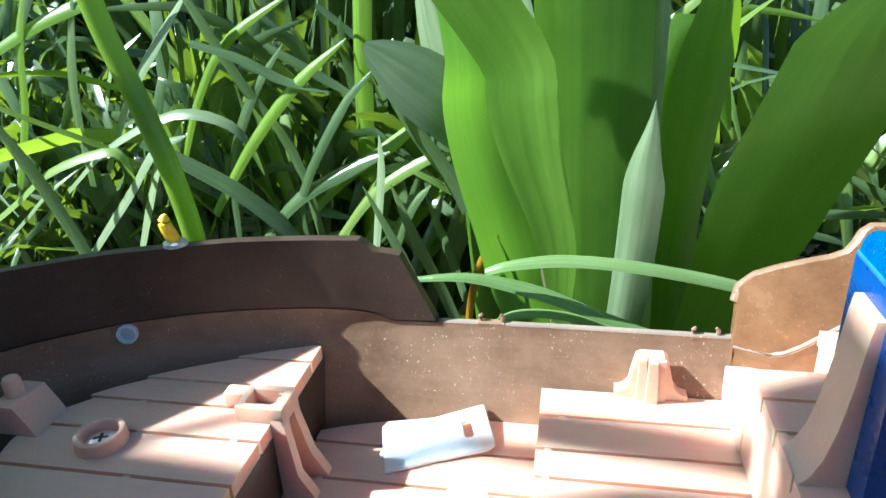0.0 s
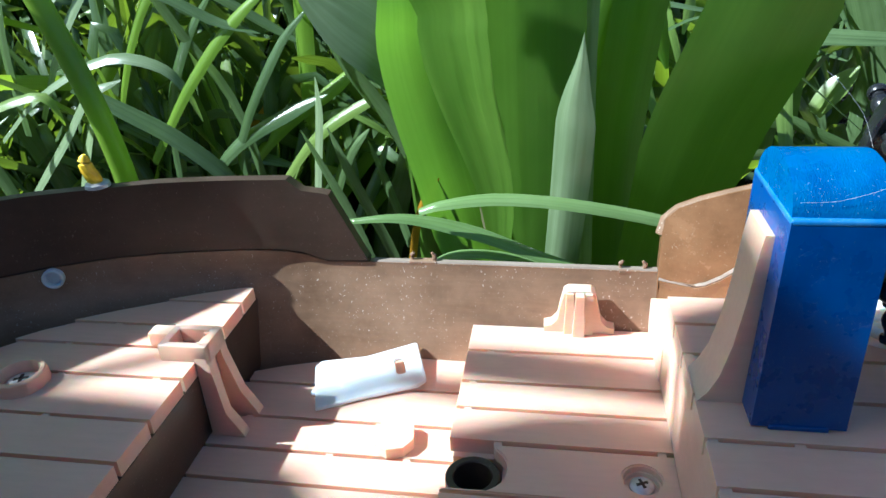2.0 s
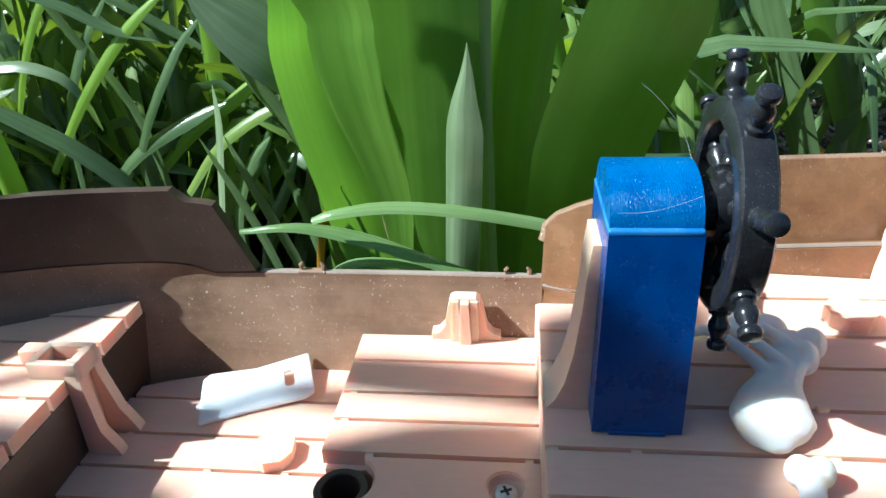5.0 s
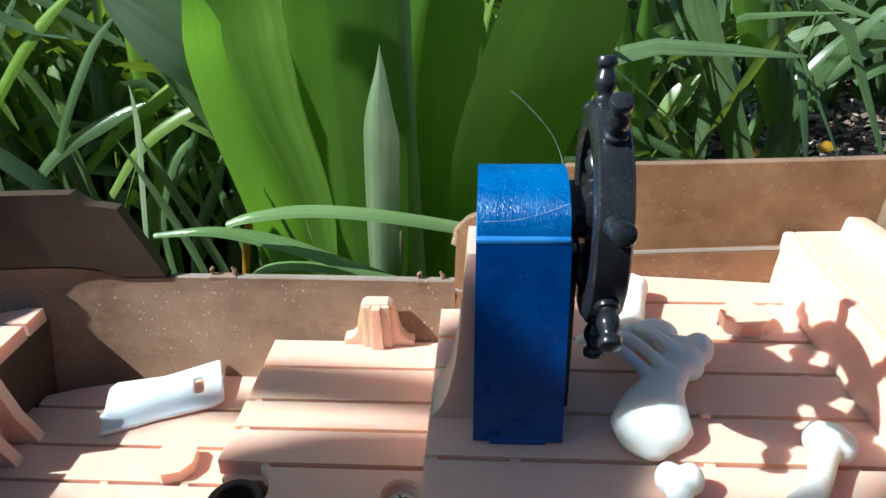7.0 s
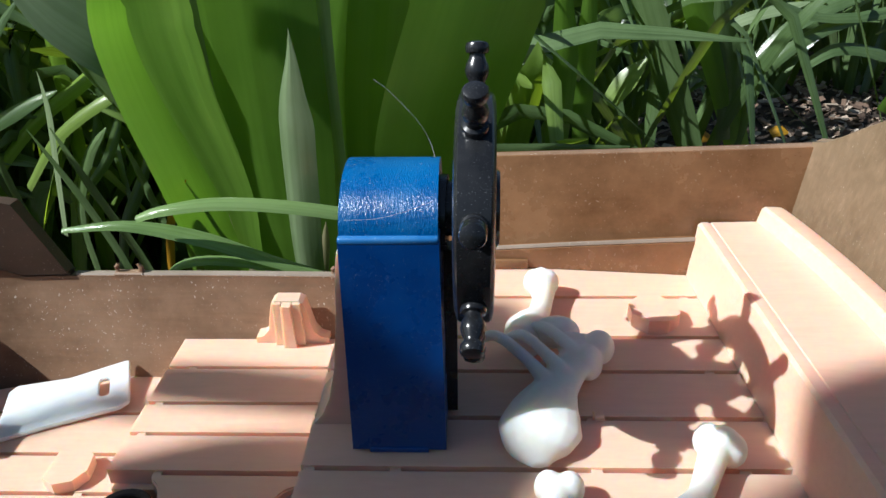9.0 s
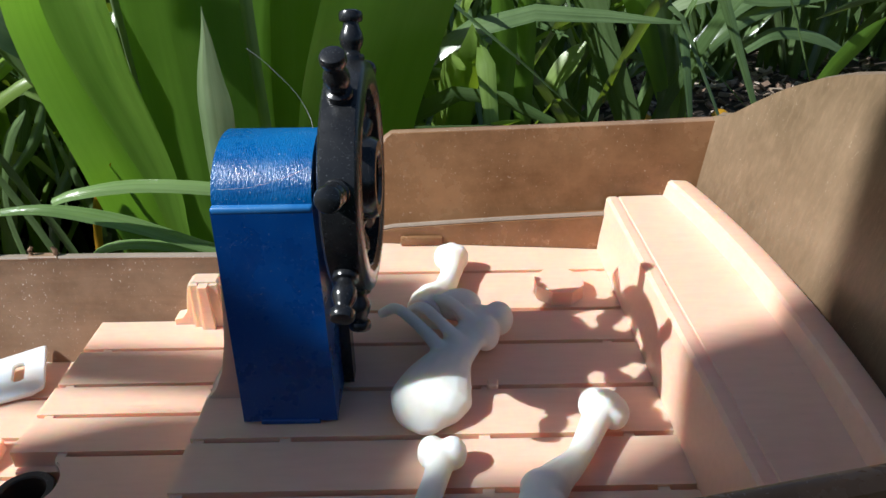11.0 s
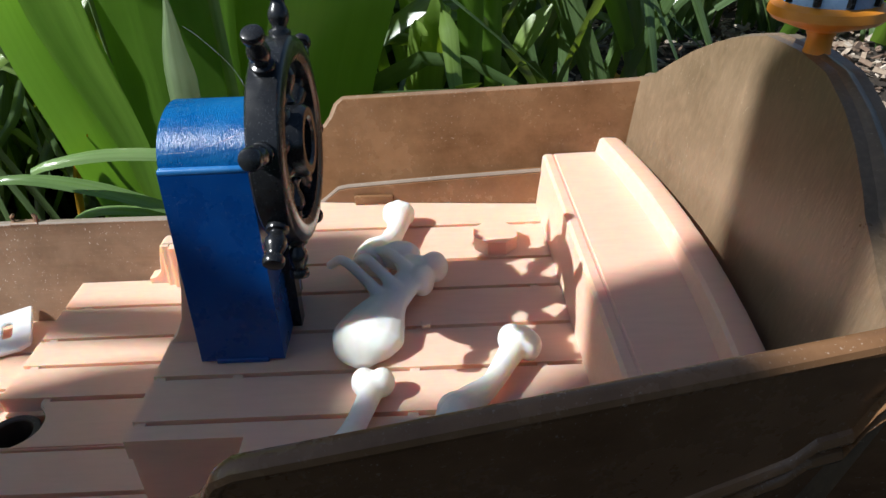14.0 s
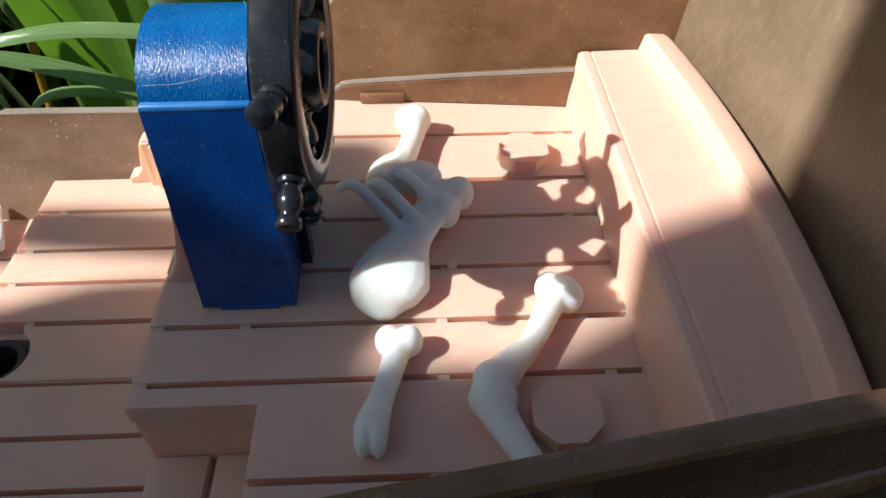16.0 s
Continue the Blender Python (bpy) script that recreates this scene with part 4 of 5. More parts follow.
def cleaver():
    bm = bmesh.new()
    out = [(-118.2, 47.2), (-124.5, 67.0), (-122.5, 69.8), (-107, 73), (-91.4, 80.2), (-90.0, 80.5), (-84.5, 66.0), (-84.0, 64), (-86.5, 61.6), (-104, 54.5)]
    hole = [(-94.2 + dx, 69.6 + dy * 0.9) for dx, dy in ((-0.6, -3.6), (0.4, -4.2), (2.2, -3.6), (2.6, -2.6), (0.8, 3.2), (-0.2, 3.8), (-2.0, 3.2), (-2.4, 2.2))]
    a = [bm.verts.new((x, y, 0)) for x, y in out]
    b = [bm.verts.new((x, y, 0)) for x, y in hole]
    for loop in (a, b):
        for k in range(len(loop)):
            bm.edges.new((loop[k], loop[(k + 1) % len(loop)]))
    bmesh.ops.triangle_fill(bm, edges=bm.edges[:], use_beauty=True)
    ex = bmesh.ops.extrude_face_region(bm, geom=bm.faces[:])
    bmesh.ops.translate(bm, verts=[v for v in ex["geom"] if isinstance(v, bmesh.types.BMVert)], vec=(0, 0, 1.5))
    es = [e for e in bm.edges if e.is_manifold and e.calc_face_angle(0) > 0.8]
    bmesh.ops.bevel(bm, geom=es, offset=0.3, segments=2, affect="EDGES")
    for v in bm.verts:
        v.co.z += -44.9 + 0.01 * (v.co.y - 47) + 0.21 * max(0, v.co.y - 58)
    box(bm, -122.3, -117.3, 54.8, 57.0, -44.6, -43.2, 0.4, 2)
    solo("cleaver_blade", bm, WHITE, "white plastic toy cleaver blade with a slot", "toy cleaver")


cleaver()
# ---------------------------------------------------------------- plants
def blade(bm, pts, width, fold=0.25, twist=0.0, n=14, tip=0.35, foot=0.75, roll=0.0, cross=5, rise=0.35, sharp=0.6):
    """A strap leaf along a curve: width in the middle, narrowing to foot and tip, folded along its midrib, turning by twist degrees.
    roll 0 lays its face towards the viewer's side of the bed."""
    ps = spline(pts, n)
    uv = bm.loops.layers.uv.verify()
    rows = []
    for k, p in enumerate(ps):
        u = k / (n - 1)
        d = (ps[min(k + 1, n - 1)] - ps[max(k - 1, 0)]).normalized()
        side = d.cross(Vector((0, 1, 0)))
        side = side.normalized() if side.length > 0.15 else Vector((1, 0, 0))
        side = Matrix.Rotation(radians(roll + twist * (u - 0.5)), 3, d) @ side
        nor = side.cross(d)
        w = 0.5 * width * min(1.0, foot + (1 - foot) * u / rise) * min(1.0, (1 - u) / tip + 0.02) ** sharp
        rows.append([(bm.verts.new(p + side * (w * s) + nor * (fold * w * abs(s) ** 1.4)), (s * 0.5 + 0.5, u)) for s in (-1 + 2 * j / (cross - 1) for j in range(cross))])
    for a, b in zip(rows, rows[1:]):
        for j in range(cross - 1):
            f = bm.faces.new((a[j][0], a[j + 1][0], b[j + 1][0], b[j][0]))
            for lp, q in zip(f.loops, (a[j], a[j + 1], b[j + 1], b[j])):
                lp[uv].uv = q[1]
    return bm


def leaf_part(owner, name, pts, width, mat, label="", **kw):
    bm = blade(bmesh.new(), pts, width, **kw)
    me = bpy.data.meshes.new(name)
    bm.to_mesh(me)
    bm.free()
    me.transform(MM)
    me.materials.append(mat)
    me.shade_smooth()
    ob = new(name, me)
    ob.parent = owner
    ob.matrix_parent_inverse = owner.matrix_world.inverted()
    if label:
        ob["label"] = label
    return ob


lily = thing("lily_plant", (-40, 160, GROUND), "large bright green lily plant with broad strap leaves", "plant")
# the first and third leaves run on above the view to cast shade
leaf_part(lily, "leaf", [(-60,160,-90),(-65,148,-37),(-66,145,-12),(-70,142,11),(-77,141,36),(-81,141,57),(-84,141,75),(-114,141,118),(-130,140,148),(-158,138,170),(-192,134,176)], 30, LILY, fold=-0.12, roll=-22, tip=0.3, foot=0.16, rise=0.46, n=34, cross=9)
leaf_part(lily, "leaf", [(-76,172,-95),(-79,166,-47),(-83,165,-30),(-89,164,-3),(-97,164,27),(-101,164,51),(-102,164,73),(-120,166,128)], 34, BACKLIT, fold=-0.15, roll=30, tip=0.2, foot=0.8, n=22, cross=9)
leaf_part(lily, "leaf", [(-53,170,-95),(-52,162,-46),(-54,162,24),(-56,162,91),(-58,160,130),(-70,156,165),(-100,150,188)], 45.7, LILY, fold=0.1, roll=-4, tip=0.3, foot=0.6, rise=0.3, n=26, cross=9)
leaf_part(lily, "leaf", [(-44,150,-83),(-41,132,-31),(-39,126,0),(-38,124,21),(-37,124,37),(-35,124,50),(-34,124,61)], 16.5, PALE_SHEEN, "torn grey-green leaf with a narrow tip", fold=0.45, roll=-30, tip=0.42, foot=0.9, sharp=1.25, n=22, cross=9)
leaf_part(lily, "leaf", [(-30,168,-92),(-34,168,-16),(-36,168,47),(-35,168,90),(-34,168,114)], 18.3, PALE_SHEEN, fold=0.3, roll=-42, tip=0.3, n=16)
leaf_part(lily, "leaf", [(-10,168,-101),(1,152,-33),(7,143,-2),(13,137,25),(21,132,49),(28,130,69),(32,129,82),(37,130,96)], 42, LILY, fold=0.06, roll=2, tip=0.25, foot=0.55, n=24, cross=9)
leaf_part(lily, "leaf", [(-13,180,-92),(-16,175,-11),(-12,175,45),(-7,175,80),(-6,175,105)], 23.7, LILY, fold=0.3, roll=15, n=16)
leaf_part(lily, "leaf", [(-27,185,-83),(-31,185,17),(-19,185,75),(-7,185,64),(3,185,35)], 15.2, LILY, fold=0.3, n=16)
leaf_part(lily, "leaf", [(-80,176,-63),(-94,174,12),(-110,170,44),(-130,168,62),(-150,168,76)], 40, PALE_SHEEN, "turned leaf, its pale sheen put into the colour", fold=-0.1, roll=26, tip=0.45, foot=0.1, rise=0.75, n=18, cross=7)
leaf_part(lily, "leaf", [(-91,178,-70),(-110,178,32),(-123,178,72),(-128,178,106)], 21.7, PALE_SHEEN, roll=-42, fold=0.2, n=14)
leaf_part(lily, "leaf", [(-80,185,-73),(-84,185,17),(-87,185,68),(-89,185,112)], 25.3, PALE_SHEEN, roll=-42, fold=0.2, n=14)
leaf_part(lily, "leaf", [(-101,180,-106),(-103,172,-18),(-109,172,21),(-112,172,65),(-116,172,105)], 18.8, LILY, fold=0.3, roll=-25, n=16)
# leaf added above the view so its shadow darkens the right-hand leaf
leaf_part(lily, "leaf", [(-50,172,-95),(-50,171,10),(-48,166,96),(-54,146,136),(-82,124,146),(-132,116,142),(-188,111,128)], 30, LILY, "added lily leaf above the view that shades the others", fold=0.1, roll=0, tip=0.3, foot=0.5, n=30, cross=7)
leaf_part(lily, "leaf", [(-93,112,-1),(-84,112,2),(-63,114,4),(-33,116,1),(4,120,-8),(24,124,-20)], 5.2, ARCH, "long leaf arching over the hull rim", fold=0.3, roll=-50, tip=0.25, foot=0.6, n=22)
leaf_part(lily, "leaf", [(-124,117,-8),(-100,117,-6),(-74,117,-11),(-50,117,-20),(-26,117,-29),(-10,117,-43)], 6.0, ARCH, "long leaf arching over the hull rim", fold=0.3, roll=-50, tip=0.6, foot=0.35, n=22)
leaf_part(lily, "leaf", [(-97,122,-37),(-87,122,-26),(-72,122,-23),(-52,122,-26),(-38,122,-33)], 4.0, ARCH, fold=0.3, roll=-50, n=14)
leaf_part(lily, "leaf", [(-110,160,-73),(-107,160,-42),(-102,160,-21),(-93,160,-6)], 3.7, YOLK, "yellow-green cut leaf stub", fold=0.3, tip=0.08, n=8)
leaf_part(lily, "leaf", [(-67,150,-51),(-68,150,-34),(-74,150,-15)], 5.3, STRAW_LEAF, fold=0.3, n=8)
leaf_part(lily, "leaf", [(-37,140,-55),(-34,140,-32),(-32,140,-16)], 3.7, STRAW_LEAF, fold=0.3, n=8)
strappy = thing("strap_leaf_plant", (-200, 180, GROUND), "dense clump of narrow glossy green strap leaves", "plant", "strap-leaved plants")
bm = bmesh.new()
tube(bm, spline([(-226,128,-55),(-221,128,-8),(-225,128,28),(-233,128,59),(-242,128,88),(-247,128,112)], 22), [4.6] * 22, 12)
stalk = part("flower_stalk", bm, STEM, strappy, "thick yellow-green flower stalk")
stalk.matrix_parent_inverse = strappy.matrix_world.inverted()
leaf_part(strappy, "leaf", [(-175,218,-104),(-173,218,-68),(-172,218,7),(-169,218,66),(-165,218,114)], 13.6, STEM, "thick upright yellow-green leaf", roll=-30, fold=0.5, tip=0.1, foot=1, n=16)
leaf_part(strappy, "leaf", [(-229,204,-45),(-184,204,1),(-151,204,24),(-134,204,38)], 7.7, STEM, roll=-30, fold=0.4, tip=0.3, n=14)
leaf_part(strappy, "leaf", [(-238,175,-5),(-213,175,30),(-186,175,59),(-160,175,78)], 7.1, STEM, roll=-30, fold=0.4, n=14)
leaf_part(strappy, "leaf", [(-185,185,-33),(-196,185,20),(-217,185,54),(-232,185,81),(-244,185,106)], 8.8, STRAP, roll=-30, fold=0.4, tip=0.2, n=16)
leaf_part(strappy, "leaf", [(-258,190,13),(-271,190,46),(-295,190,57),(-326,190,63),(-373,190,61)], 5.0, STEM, roll=-30, fold=0.3, n=14)
leaf_part(strappy, "leaf", [(-272,125,-50),(-274,125,-14),(-286,125,19),(-297,125,42),(-310,125,65)], 10.4, STRAP, fold=0.3, roll=-15, n=14)
leaf_part(strappy, "leaf", [(-322,180,4),(-293,180,27),(-254,180,44),(-228,180,41),(-216,180,30),(-210,180,14)], 6.3, PALE_SHEEN, fold=0.2, roll=-50, tip=0.5, n=18)
leaf_part(strappy, "leaf", [(-96,175,-55),(-101,175,-22),(-116,175,12),(-135,175,40),(-153,175,75)], 11.1, STRAP, roll=-30, fold=0.3, n=14)
leaf_part(strappy, "leaf", [(-262,165,35),(-239,165,23),(-215,165,9),(-192,165,-12),(-173,165,-42)], 8.1, STRAP, fold=0.25, roll=-45, n=14)
leaf_part(strappy, "leaf", [(-234,175,78),(-212,175,71),(-192,175,61),(-172,175,55)], 5.2, STRAP, fold=0.3, roll=-50, n=12)
leaf_part(strappy, "leaf", [(-261,190,13),(-244,190,51),(-224,190,77),(-187,190,98)], 6.7, STEM, roll=-30, fold=0.4, n=14)
leaf_part(strappy, "leaf", [(-185,170,-29),(-189,170,4),(-165,170,47),(-147,170,66)], 5.6, STRAP, roll=-30, fold=0.3, n=12)
leaf_part(strappy, "leaf", [(-155,165,-34),(-150,165,1),(-147,165,22),(-146,165,38)], 6.7, PALE_SHEEN, roll=-42, fold=0.3, n=12)
leaf_part(strappy, "leaf", [(-107,150,-66),(-116,150,-37),(-130,150,-4),(-138,150,20)], 7.7, STRAP, roll=-30, fold=0.3, n=12)
leaf_part(strappy, "leaf", [(-120,160,-74),(-132,160,-37),(-141,160,-14),(-154,160,16)], 7.6, STRAP, roll=-30, fold=0.3, n=12)
leaf_part(strappy, "leaf", [(-214,170,-21),(-192,170,4),(-162,170,21),(-143,170,29)], 7.2, STRAP, fold=0.3, roll=-35, n=12)
leaf_part(strappy, "leaf", [(-175,180,-18),(-156,180,5),(-132,180,21),(-116,180,26)], 6.2, FRESH, fold=0.3, roll=-35, n=12)
leaf_part(strappy, "leaf", [(-358,185,70),(-320,185,87),(-289,185,97),(-261,185,106)], 8.0, STEM, roll=-30, fold=0.3, n=12)
leaf_part(strappy, "leaf", [(-312,185,5),(-311,185,44),(-306,185,72),(-295,185,103)], 10.5, STRAP, roll=-30, fold=0.3, n=12)
leaf_part(strappy, "leaf", [(-357,185,4),(-341,185,44),(-333,185,78),(-319,185,108)], 9.7, STEM, roll=-30, fold=0.3, n=12)
leaf_part(strappy, "leaf", [(-304,190,13),(-284,190,49),(-262,190,76),(-239,190,100)], 10.4, PALE_SHEEN, roll=-42, fold=0.3, n=12)
leaf_part(strappy, "leaf", [(-345,140,-6),(-317,140,12),(-293,140,28),(-260,140,37),(-252,140,24)], 5.7, FRESH, fold=0.2, roll=-50, n=14)
leaf_part(strappy, "leaf", [(-233,185,-22),(-230,185,15),(-215,185,49),(-194,185,75)], 7.2, STRAP, roll=-30, fold=0.3, n=12)
leaf_part(strappy, "leaf", [(-145,165,-53),(-146,165,-25),(-136,165,1),(-124,165,15)], 6.6, STRAP, roll=-30, fold=0.3, n=12)
leaf_part(strappy, "leaf", [(-261,330,110),(-258,322,86),(-255,316,55),(-255,314,28),(-255,312,4)], 24.4, PALE_SHEEN, "pale drooping leaf", fold=0.15, roll=-30, tip=0.55, foot=0.8, n=16, cross=7)
leaf_part(strappy, "leaf", [(-307,160,-29),(-290,164,-8),(-275,167,10),(-260,170,29),(-245,176,35)], 7.8, PALE_SHEEN, fold=0.2, roll=-42, tip=0.3, n=14)
leaf_part(strappy, "leaf", [(-287,178,-30),(-278,180,-5),(-270,182,16),(-264,186,29)], 9.8, PALE_SHEEN, fold=0.15, roll=-40, tip=0.3, n=12)
leaf_part(strappy, "leaf", [(-325,262,99),(-309,258,79),(-293,254,60),(-278,250,42)], 9.5, FRESH, fold=0.25, roll=15, tip=0.35, foot=0.9, n=12)
leaf_part(strappy, "leaf", [(-334,292,5),(-308,296,21),(-285,300,26),(-263,306,27)], 6.4, FRESH, fold=0.2, roll=-45, tip=0.4, n=12)
leaf_part(strappy, "leaf", [(-339,290,-3),(-310,296,11),(-282,300,19),(-260,306,20)], 8.2, FRESH, fold=0.2, roll=-50, tip=0.4, n=12)
leaf_part(strappy, "leaf", [(-236,235,-43),(-217,235,-10),(-196,233,17),(-178,230,36)], 5.4, STRAP, fold=0.3, roll=10, tip=0.4, n=12)
leaf_part(strappy, "leaf", [(-227,234,-25),(-210,234,-3),(-194,233,14),(-186,232,23)], 4.8, YOLK, "leaf with a yellowed tip", roll=-30, fold=0.3, tip=0.5, n=10)
leaf_part(strappy, "leaf", [(-225,285,-71),(-209,286,-47),(-195,287,-30),(-178,290,-17)], 5.8, PALE_SHEEN, fold=0.2, roll=-35, tip=0.35, n=10)
leaf_part(strappy, "leaf", [(-374,215,10),(-342,212,-4),(-319,210,-21),(-305,208,-41)], 6.0, PALE_SHEEN, fold=0.2, roll=-45, tip=0.3, n=12)
leaf_part(strappy, "leaf", [(-383,240,-34),(-356,245,3),(-343,250,30),(-333,255,59),(-315,262,74)], 7.3, PALE_SHEEN, fold=0.2, roll=-42, tip=0.3, n=14)
leaf_part(strappy, "leaf", [(-323,262,21),(-304,262,40),(-287,262,57),(-276,264,72)], 6.2, PALE_SHEEN, fold=0.2, roll=-35, tip=0.3, n=12)
leaf_part(strappy, "leaf", [(-324,268,52),(-305,270,58),(-283,272,59),(-271,274,51)], 3.2, STEM, fold=0.2, roll=-40, n=12)
leaf_part(strappy, "leaf", [(-253,305,11),(-227,300,18),(-204,296,9),(-189,292,-3)], 4.9, PALE_SHEEN, fold=0.2, roll=-45, tip=0.4, n=14)
leaf_part(strappy, "leaf", [(-235,230,75),(-208,228,61),(-186,226,49),(-171,224,41)], 5.0, STRAP, fold=0.25, roll=-25, tip=0.4, n=12)
leaf_part(strappy, "leaf", [(-264,226,74),(-244,226,66),(-223,226,55),(-196,226,45)], 6.2, STRAP, fold=0.2, roll=-20, tip=0.5, foot=0.3, n=14)
leaf_part(strappy, "leaf", [(-484,330,12),(-470,330,46),(-458,330,73),(-444,330,107)], 9.7, FRESH, fold=0.25, roll=20, n=10)
leaf_part(strappy, "leaf", [(-453,340,14),(-440,340,43),(-426,340,67),(-413,340,101)], 10.7, FRESH, fold=0.25, roll=20, n=10)
leaf_part(strappy, "leaf", [(-345,150,-17),(-325,150,-1),(-309,152,13),(-292,156,24)], 3.4, PALE_SHEEN, fold=0.2, roll=-45, tip=0.4, n=12)
leaf_part(strappy, "leaf", [(-200,250,87),(-175,246,68),(-157,242,55),(-138,240,49)], 4.6, STRAP, fold=0.2, roll=-35, tip=0.3, n=12)
leaf_part(strappy, "leaf", [(-148,190,-70),(-144,196,-46),(-134,204,-24),(-128,212,-5)], 6.3, STRAP, fold=0.3, roll=-10, tip=0.4, n=12)
leaf_part(strappy, "leaf", [(-112,175,-48),(-118,180,-32),(-126,186,-14),(-133,192,1)], 5.5, STRAP, fold=0.3, roll=-20, tip=0.4, n=12)
leaf_part(strappy, "leaf", [(-156,190,-25),(-145,196,-12),(-140,202,1),(-137,208,13)], 4.6, STRAP, fold=0.3, roll=10, tip=0.4, n=12)
loose = thing("strap_leaf_plant", (250, 400, GROUND), "loose green plant with arching strap leaves beside mulch", "plant", "strap-leaved plants")
leaf_part(loose, "leaf", [(78,300,-53),(79,300,-22),(80,300,16),(75,300,65)], 15.8, LILY, fold=0.25, n=12)
leaf_part(loose, "leaf", [(95,310,-61),(94,310,-20),(94,310,20),(93,310,64)], 12.2, LILY, fold=0.25, n=12)
leaf_part(loose, "leaf", [(173,320,-73),(158,320,-35),(139,320,8),(122,320,50),(113,320,74)], 21.3, STRAP, roll=-42, fold=0.2, n=14)
leaf_part(loose, "leaf", [(204,330,-65),(181,330,-5),(161,330,35),(145,330,67)], 19.2, LILY, fold=0.3, n=12)
leaf_part(loose, "leaf", [(195,330,-77),(199,330,-45),(206,330,-9),(232,330,16),(270,330,29),(302,330,30)], 7.8, STRAP, fold=0.3, roll=-35, n=18)
leaf_part(loose, "leaf", [(187,380,2),(207,380,16),(232,380,23),(249,380,27)], 9.1, PALE_SHEEN, fold=0.1, roll=-50, n=10)
leaf_part(loose, "leaf", [(102,350,-2),(120,350,7),(144,350,15),(170,350,28)], 4.1, STEM, fold=0.2, n=10)
leaf_part(loose, "leaf", [(111,320,-23),(120,320,-9),(132,320,5)], 14.1, FRESH, roll=-42, fold=0.1, tip=0.4, n=8)
leaf_part(loose, "leaf", [(191,330,-50),(189,330,-20),(180,330,15),(171,330,48)], 14.9, STRAP, fold=0.3, n=12)
leaf_part(loose, "leaf", [(274,420,-24),(296,420,-12),(330,420,-17),(363,420,-34)], 10.5, STRAP, fold=0.2, roll=-45, n=12)
leaf_part(loose, "leaf", [(233,420,-24),(260,420,5),(288,420,20),(324,420,31)], 12.0, STRAP, fold=0.2, roll=-45, n=12)
leaf_part(loose, "leaf", [(142,400,-74),(165,400,-54),(187,400,-35),(210,400,-27)], 5.1, STRAP, fold=0.2, roll=-50, n=10)
leaf_part(loose, "leaf", [(175,370,-80),(181,370,-64),(189,370,-60),(199,370,-64)], 12.4, YOLK, "fallen yellow leaf on the mulch", fold=0.2, roll=-50, n=8)
leaf_part(loose, "leaf", [(251,400,-70),(257,400,-67),(264,400,-69)], 9.1, YOLK, "fallen yellow leaf on the mulch", fold=0.2, roll=-50, n=8)
leaf_part(loose, "leaf", [(268,300,-23),(278,300,-5),(288,300,8),(299,300,21)], 10.8, LILY, fold=0.2, n=10)
leaf_part(loose, "leaf", [(332,300,-21),(337,300,-3),(334,300,17),(322,300,46)], 16.1, STEM, fold=0.2, n=10)
leaf_part(loose, "leaf", [(209,330,34),(235,330,26),(271,330,28),(298,330,39),(321,330,59)], 7.1, STRAP, fold=0.2, roll=-45, n=14)

# random clumps behind
rng = random.Random(7)


def clump(x, y, count, height, width, lean, mat, label, group="strap-leaved plants", gaps=None):
    """A plant of many narrow leaves that rise from one foot and arch over."""
    y0ok = x < 60
    near = 0 < y < 470
    owner = thing("strap_leaf_plant", (x, y, GROUND), label, "plant", group) if near else None
    bm = bmesh.new()
    for k in range(count):
        a = rng.uniform(0, 2 * math.pi)
        h = height * rng.uniform(0.45, 1.1)
        reach = lean * rng.uniform(0.3, 1.5)
        bx, by = x + rng.gauss(0, 16), y + rng.gauss(0, 16)
        dx, dy = math.cos(a) * reach, math.sin(a) * reach
        droop = rng.uniform(-0.2, 0.8)
        g = rough_ground(bx, by) - 4
        pts = [(bx, by, g), (bx + dx * 0.25, by + dy * 0.25, g + h * 0.55), (bx + dx * 0.65, by + dy * 0.65, g + h), (bx + dx * 1.15, by + dy * 1.15, g + h * (1 - droop))]
        pts = [(px, max(py, 205.0 if y0ok else 112.0) if -330 < px < 150 and y > 0 else py, pz) for px, py, pz in pts]
        if y < 0:
            pts = [(px, min(py, -235.0), pz) for px, py, pz in pts]
        blade(bm, pts, width * rng.uniform(0.6, 1.3), 0.25, rng.uniform(-90, 90), 9, 0.5, 0.8, rng.uniform(-85, 25), 3)
        if near:
            me = bpy.data.meshes.new("leaf")
            bm.to_mesh(me)
            bm.free()
            bm = bmesh.new()
            me.transform(Matrix.Translation(Vector((-x, -y, -GROUND)) * 0.001) @ MM)
            me.materials.append(mat)
            me.shade_smooth()
            new("leaf", me).parent = owner
    if near:
        bm.free()
        return owner
    me = bpy.data.meshes.new("strap_leaf_plant")
    bm.to_mesh(me)
    bm.free()
    me.transform(MM)
    me.materials.append(mat)
    me.shade_smooth()
    return tagged(new("strap_leaf_plant", me), label, "plant", group)


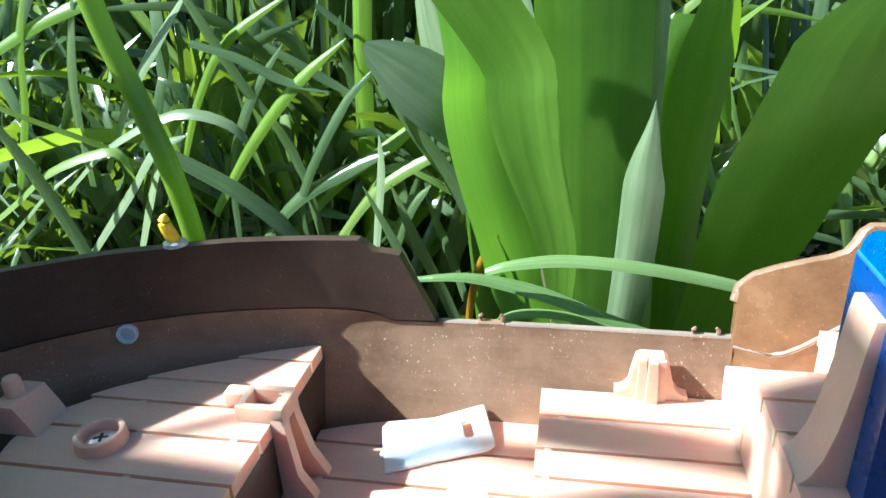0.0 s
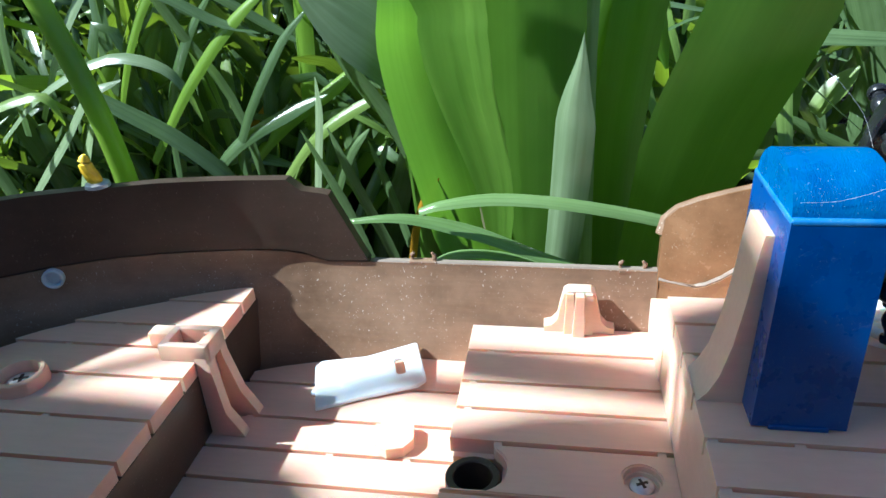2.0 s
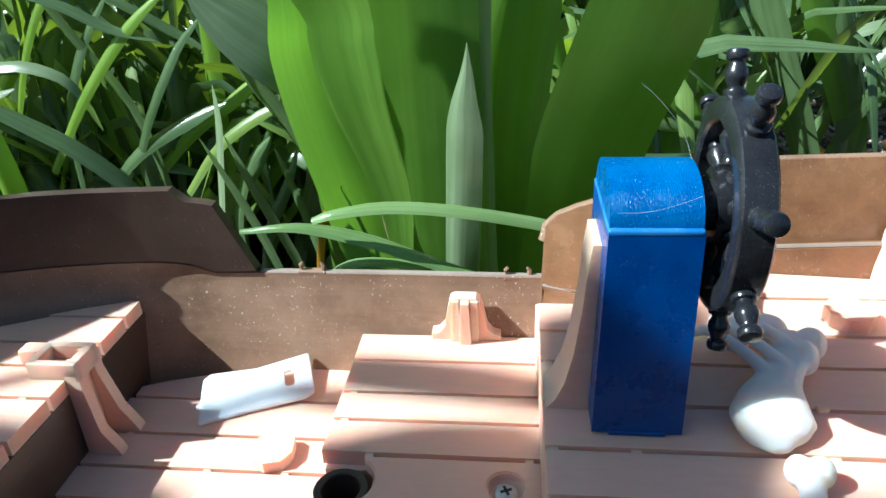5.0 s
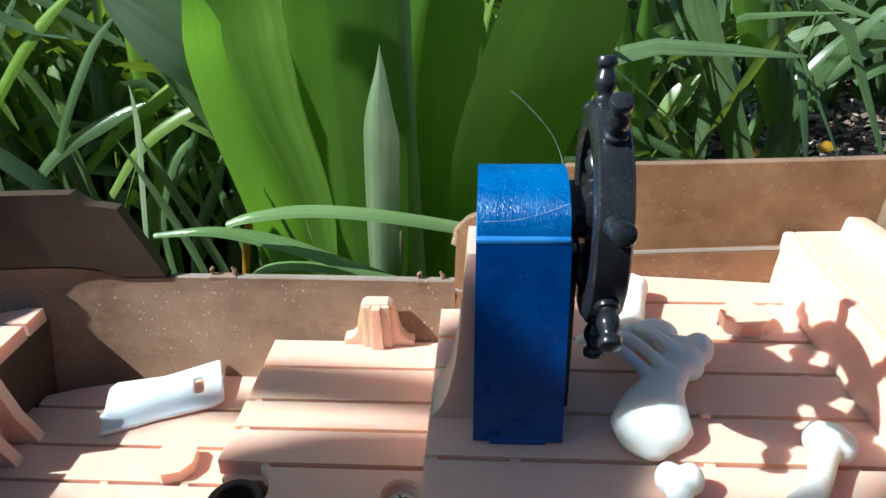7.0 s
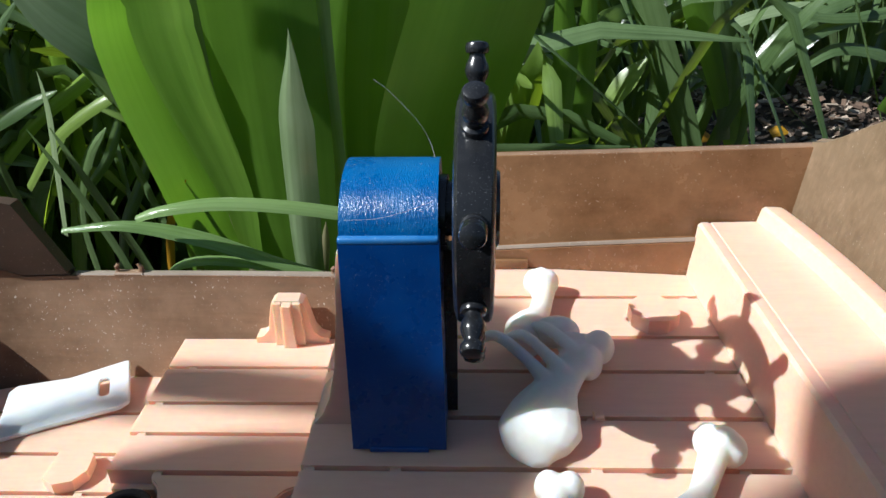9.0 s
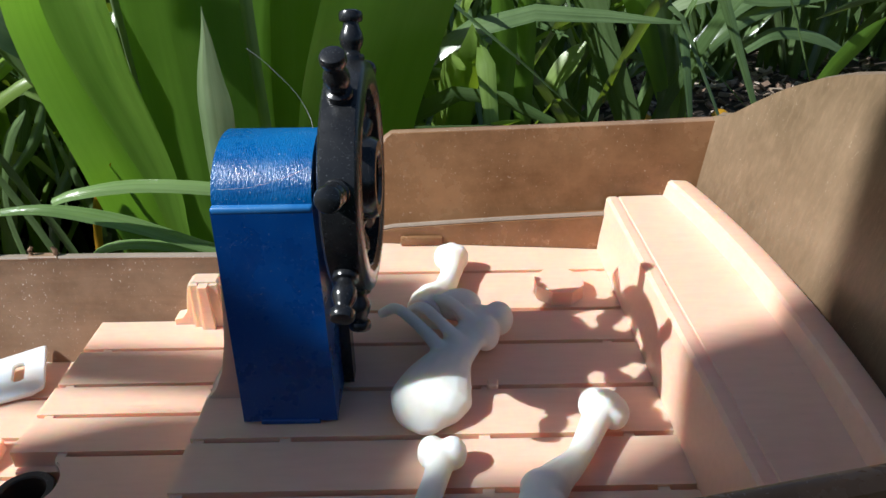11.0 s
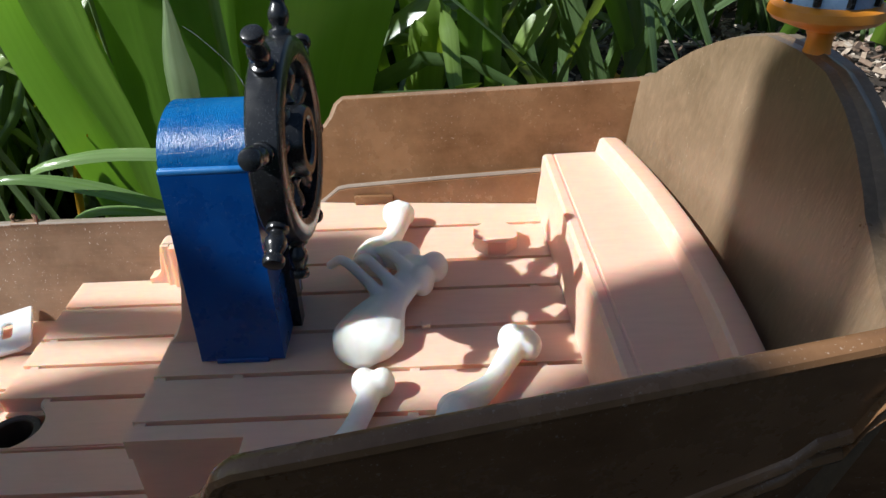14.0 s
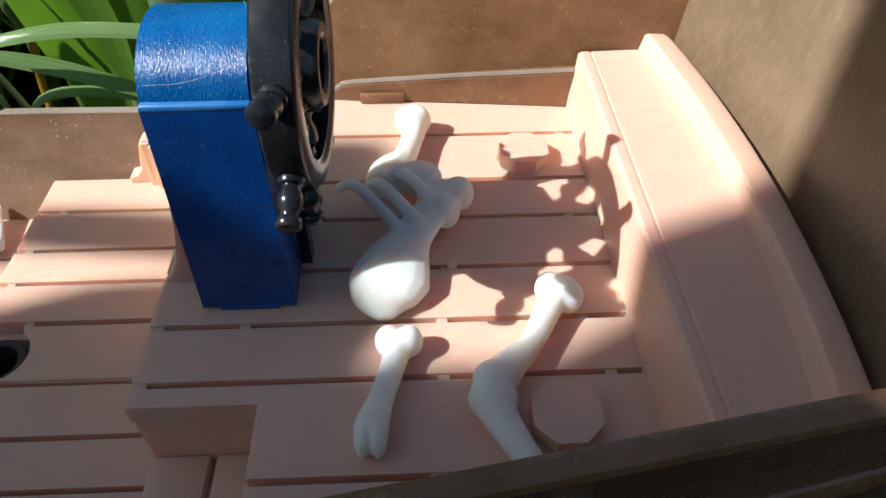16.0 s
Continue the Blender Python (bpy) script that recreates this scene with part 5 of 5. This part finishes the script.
def bed():
    # the two rows at negative y are unseen plants added to block sky light
    for row, (y0, x0, x1, step) in enumerate(((235, -560, -110, 48), (275, -620, -40, 55), (310, -700, 40, 66), (390, -800, 60, 75), (480, -900, 40, 85), (600, -1000, 160, 95), (740, -1200, 300, 110), (900, -1400, 500, 130), (1150, -1700, 1700, 170), (1500, -2200, 2200, 220), (-420, -300, 800, 110), (-560, -500, 900, 130))):
        x = x0
        while x < x1:
            xx, yy = x + rng.uniform(-20, 20), y0 + rng.uniform(-22, 22)
            x += step
            clump(xx, yy, 20 if 0 < y0 < 350 else 26 if 0 < y0 < 700 else 40, rng.uniform(130, 200) * (1 if 0 < y0 < 350 else 2.3 if 0 < y0 and xx < -130 else 1.2), 42 if y0 < 0 else 10.5 if y0 < 300 else 12 if y0 < 500 else 15, rng.uniform(80, 170), UNSEEN_LEAF if y0 < 0 else rng.choice((STRAP, STRAP, STRAP, STRAP) if y0 > 430 else (STRAP, STRAP, STRAP, FRESH)), "added unseen dark plant behind the viewer that blocks sky" if y0 < 0 else "clump of narrow glossy green strap leaves")
    for xx, yy, n, h in ((150, 345, 9, 160), (120, 400, 12, 180), (330, 600, 18, 190), (520, 560, 20, 200), (430, 640, 20, 200), (180, 560, 16, 200), (90, 430, 16, 210), (640, 500, 22, 210), (560, 720, 24, 220), (330, 760, 24, 220), (720, 680, 26, 220), (480, 860, 26, 230), (800, 860, 28, 230), (150, 760, 24, 220)):
        clump(xx, yy, n * 3 // 2, h, 9 if yy < 480 else 11, 110, STRAP, "loose clump of mid-green strap leaves beside bare mulch")

    for k in range(9):  # unseen tall plants added on the sun's side to block low sky light
        clump(-800 - 60 * (k % 2), -460 + 55 * k, 44, rng.uniform(300, 350), 24, 90, STRAP, "added unseen clump of tall strap leaves that blocks sky")


bed()


# unseen plant, added so its leaves cast the soft shade on the decks
shade_plant = thing("unseen_shade_plant", (-1010, -420, GROUND), "added unseen plant whose broad leaves shade the ship", "plant")


def stalk_to(owner, foot, head):
    bm = bmesh.new()
    a, b = Vector(foot), Vector(head)
    mid = a.lerp(b, 0.5) + Vector((-60, -20, 80))
    tube(bm, spline([a, mid, b], 14), [7 - 4 * k / 13 for k in range(14)], 8)
    ob = part("stalk", bm, STEM, owner)
    ob.matrix_parent_inverse = owner.matrix_world.inverted()


def shade_leaf(owner, foot, a, b, z, width, tip=0.18):
    """A broad leaf held level at a height, out of view, to cast shade."""
    (ax, ay), (bx, by) = a, b
    stalk_to(owner, foot, (ax, ay, z))
    leaf_part(owner, "leaf", [(ax, ay, z), ((2 * ax + bx) / 3, (2 * ay + by) / 3, z + 6), ((ax + 2 * bx) / 3, (ay + 2 * by) / 3, z + 4), (bx, by, z - 6)], width, LILY, fold=0.06, roll=90, tip=tip, foot=0.5, n=16, cross=7)


F1 = (-1010, -420, GROUND)
shade_leaf(shade_plant, F1, (-690, -196), (-518, -130), 700, 54, 0.12)
shade_leaf(shade_plant, F1, (-829, -211), (-566, -207), 690, 84)
shade_leaf(shade_plant, F1, (-1029, -203), (-693, -153), 705, 58, 0.05)
shade_leaf(shade_plant, F1, (-751, -121), (-691, -121), 702, 50, 0.1)
shade_leaf(shade_plant, F1, (-845, -143), (-763, -138), 700, 36, 0.15)
shade_leaf(shade_plant, F1, (-1008, -158), (-872, -162), 698, 44, 0.2)
shade_leaf(shade_plant, F1, (-874, -97), (-754, -110), 700, 20)
shade_leaf(shade_plant, F1, (-949, -271), (-549, -281), 680, 120)
# a second unseen plant, added to shade the bow and fore deck
bow_shade_plant = thing("unseen_shade_plant", (-460, -20, GROUND), "added unseen plant by the bow that shades it", "plant")
shade_leaf(bow_shade_plant, (-460, -20, GROUND), (-437, -41), (-313, 108), 150, 62, 0.08)


def mulch():
    bm = bmesh.new()
    r = random.Random(3)
    for k in range(4200):
        x, y = r.uniform(-420, 720), r.uniform(105, 900)
        if k % 3:
            x, y = r.gauss(300, 170), r.gauss(480, 150)
        if k % 4 == 1:
            x, y = r.gauss(250, 70), r.gauss(120, 130)
        if y < 110 and x < 150:
            continue
        z = rough_ground(x, y)
        s = r.uniform(3, 11)
        m = Matrix.Translation((x, y, z + r.uniform(0, 4))) @ Euler((r.uniform(-0.6, 0.6), r.uniform(-0.6, 0.6), r.uniform(0, 6.28))).to_matrix().to_4x4() @ Matrix.Diagonal((s * r.uniform(0.8, 2.2), s * 0.55, s * r.uniform(0.12, 0.4), 1))
        vs = bmesh.ops.create_cube(bm, size=1, matrix=m)["verts"]
        for v in vs:
            v.co += Vector((r.uniform(-1, 1), r.uniform(-1, 1), r.uniform(-0.6, 0.6))) * s * 0.13
    tagged(new("mulch", to_mesh("mulch", bm, CHIP, 20)), "dry bark and straw mulch scattered on the soil", "mulch", kind="stuff")


mulch()
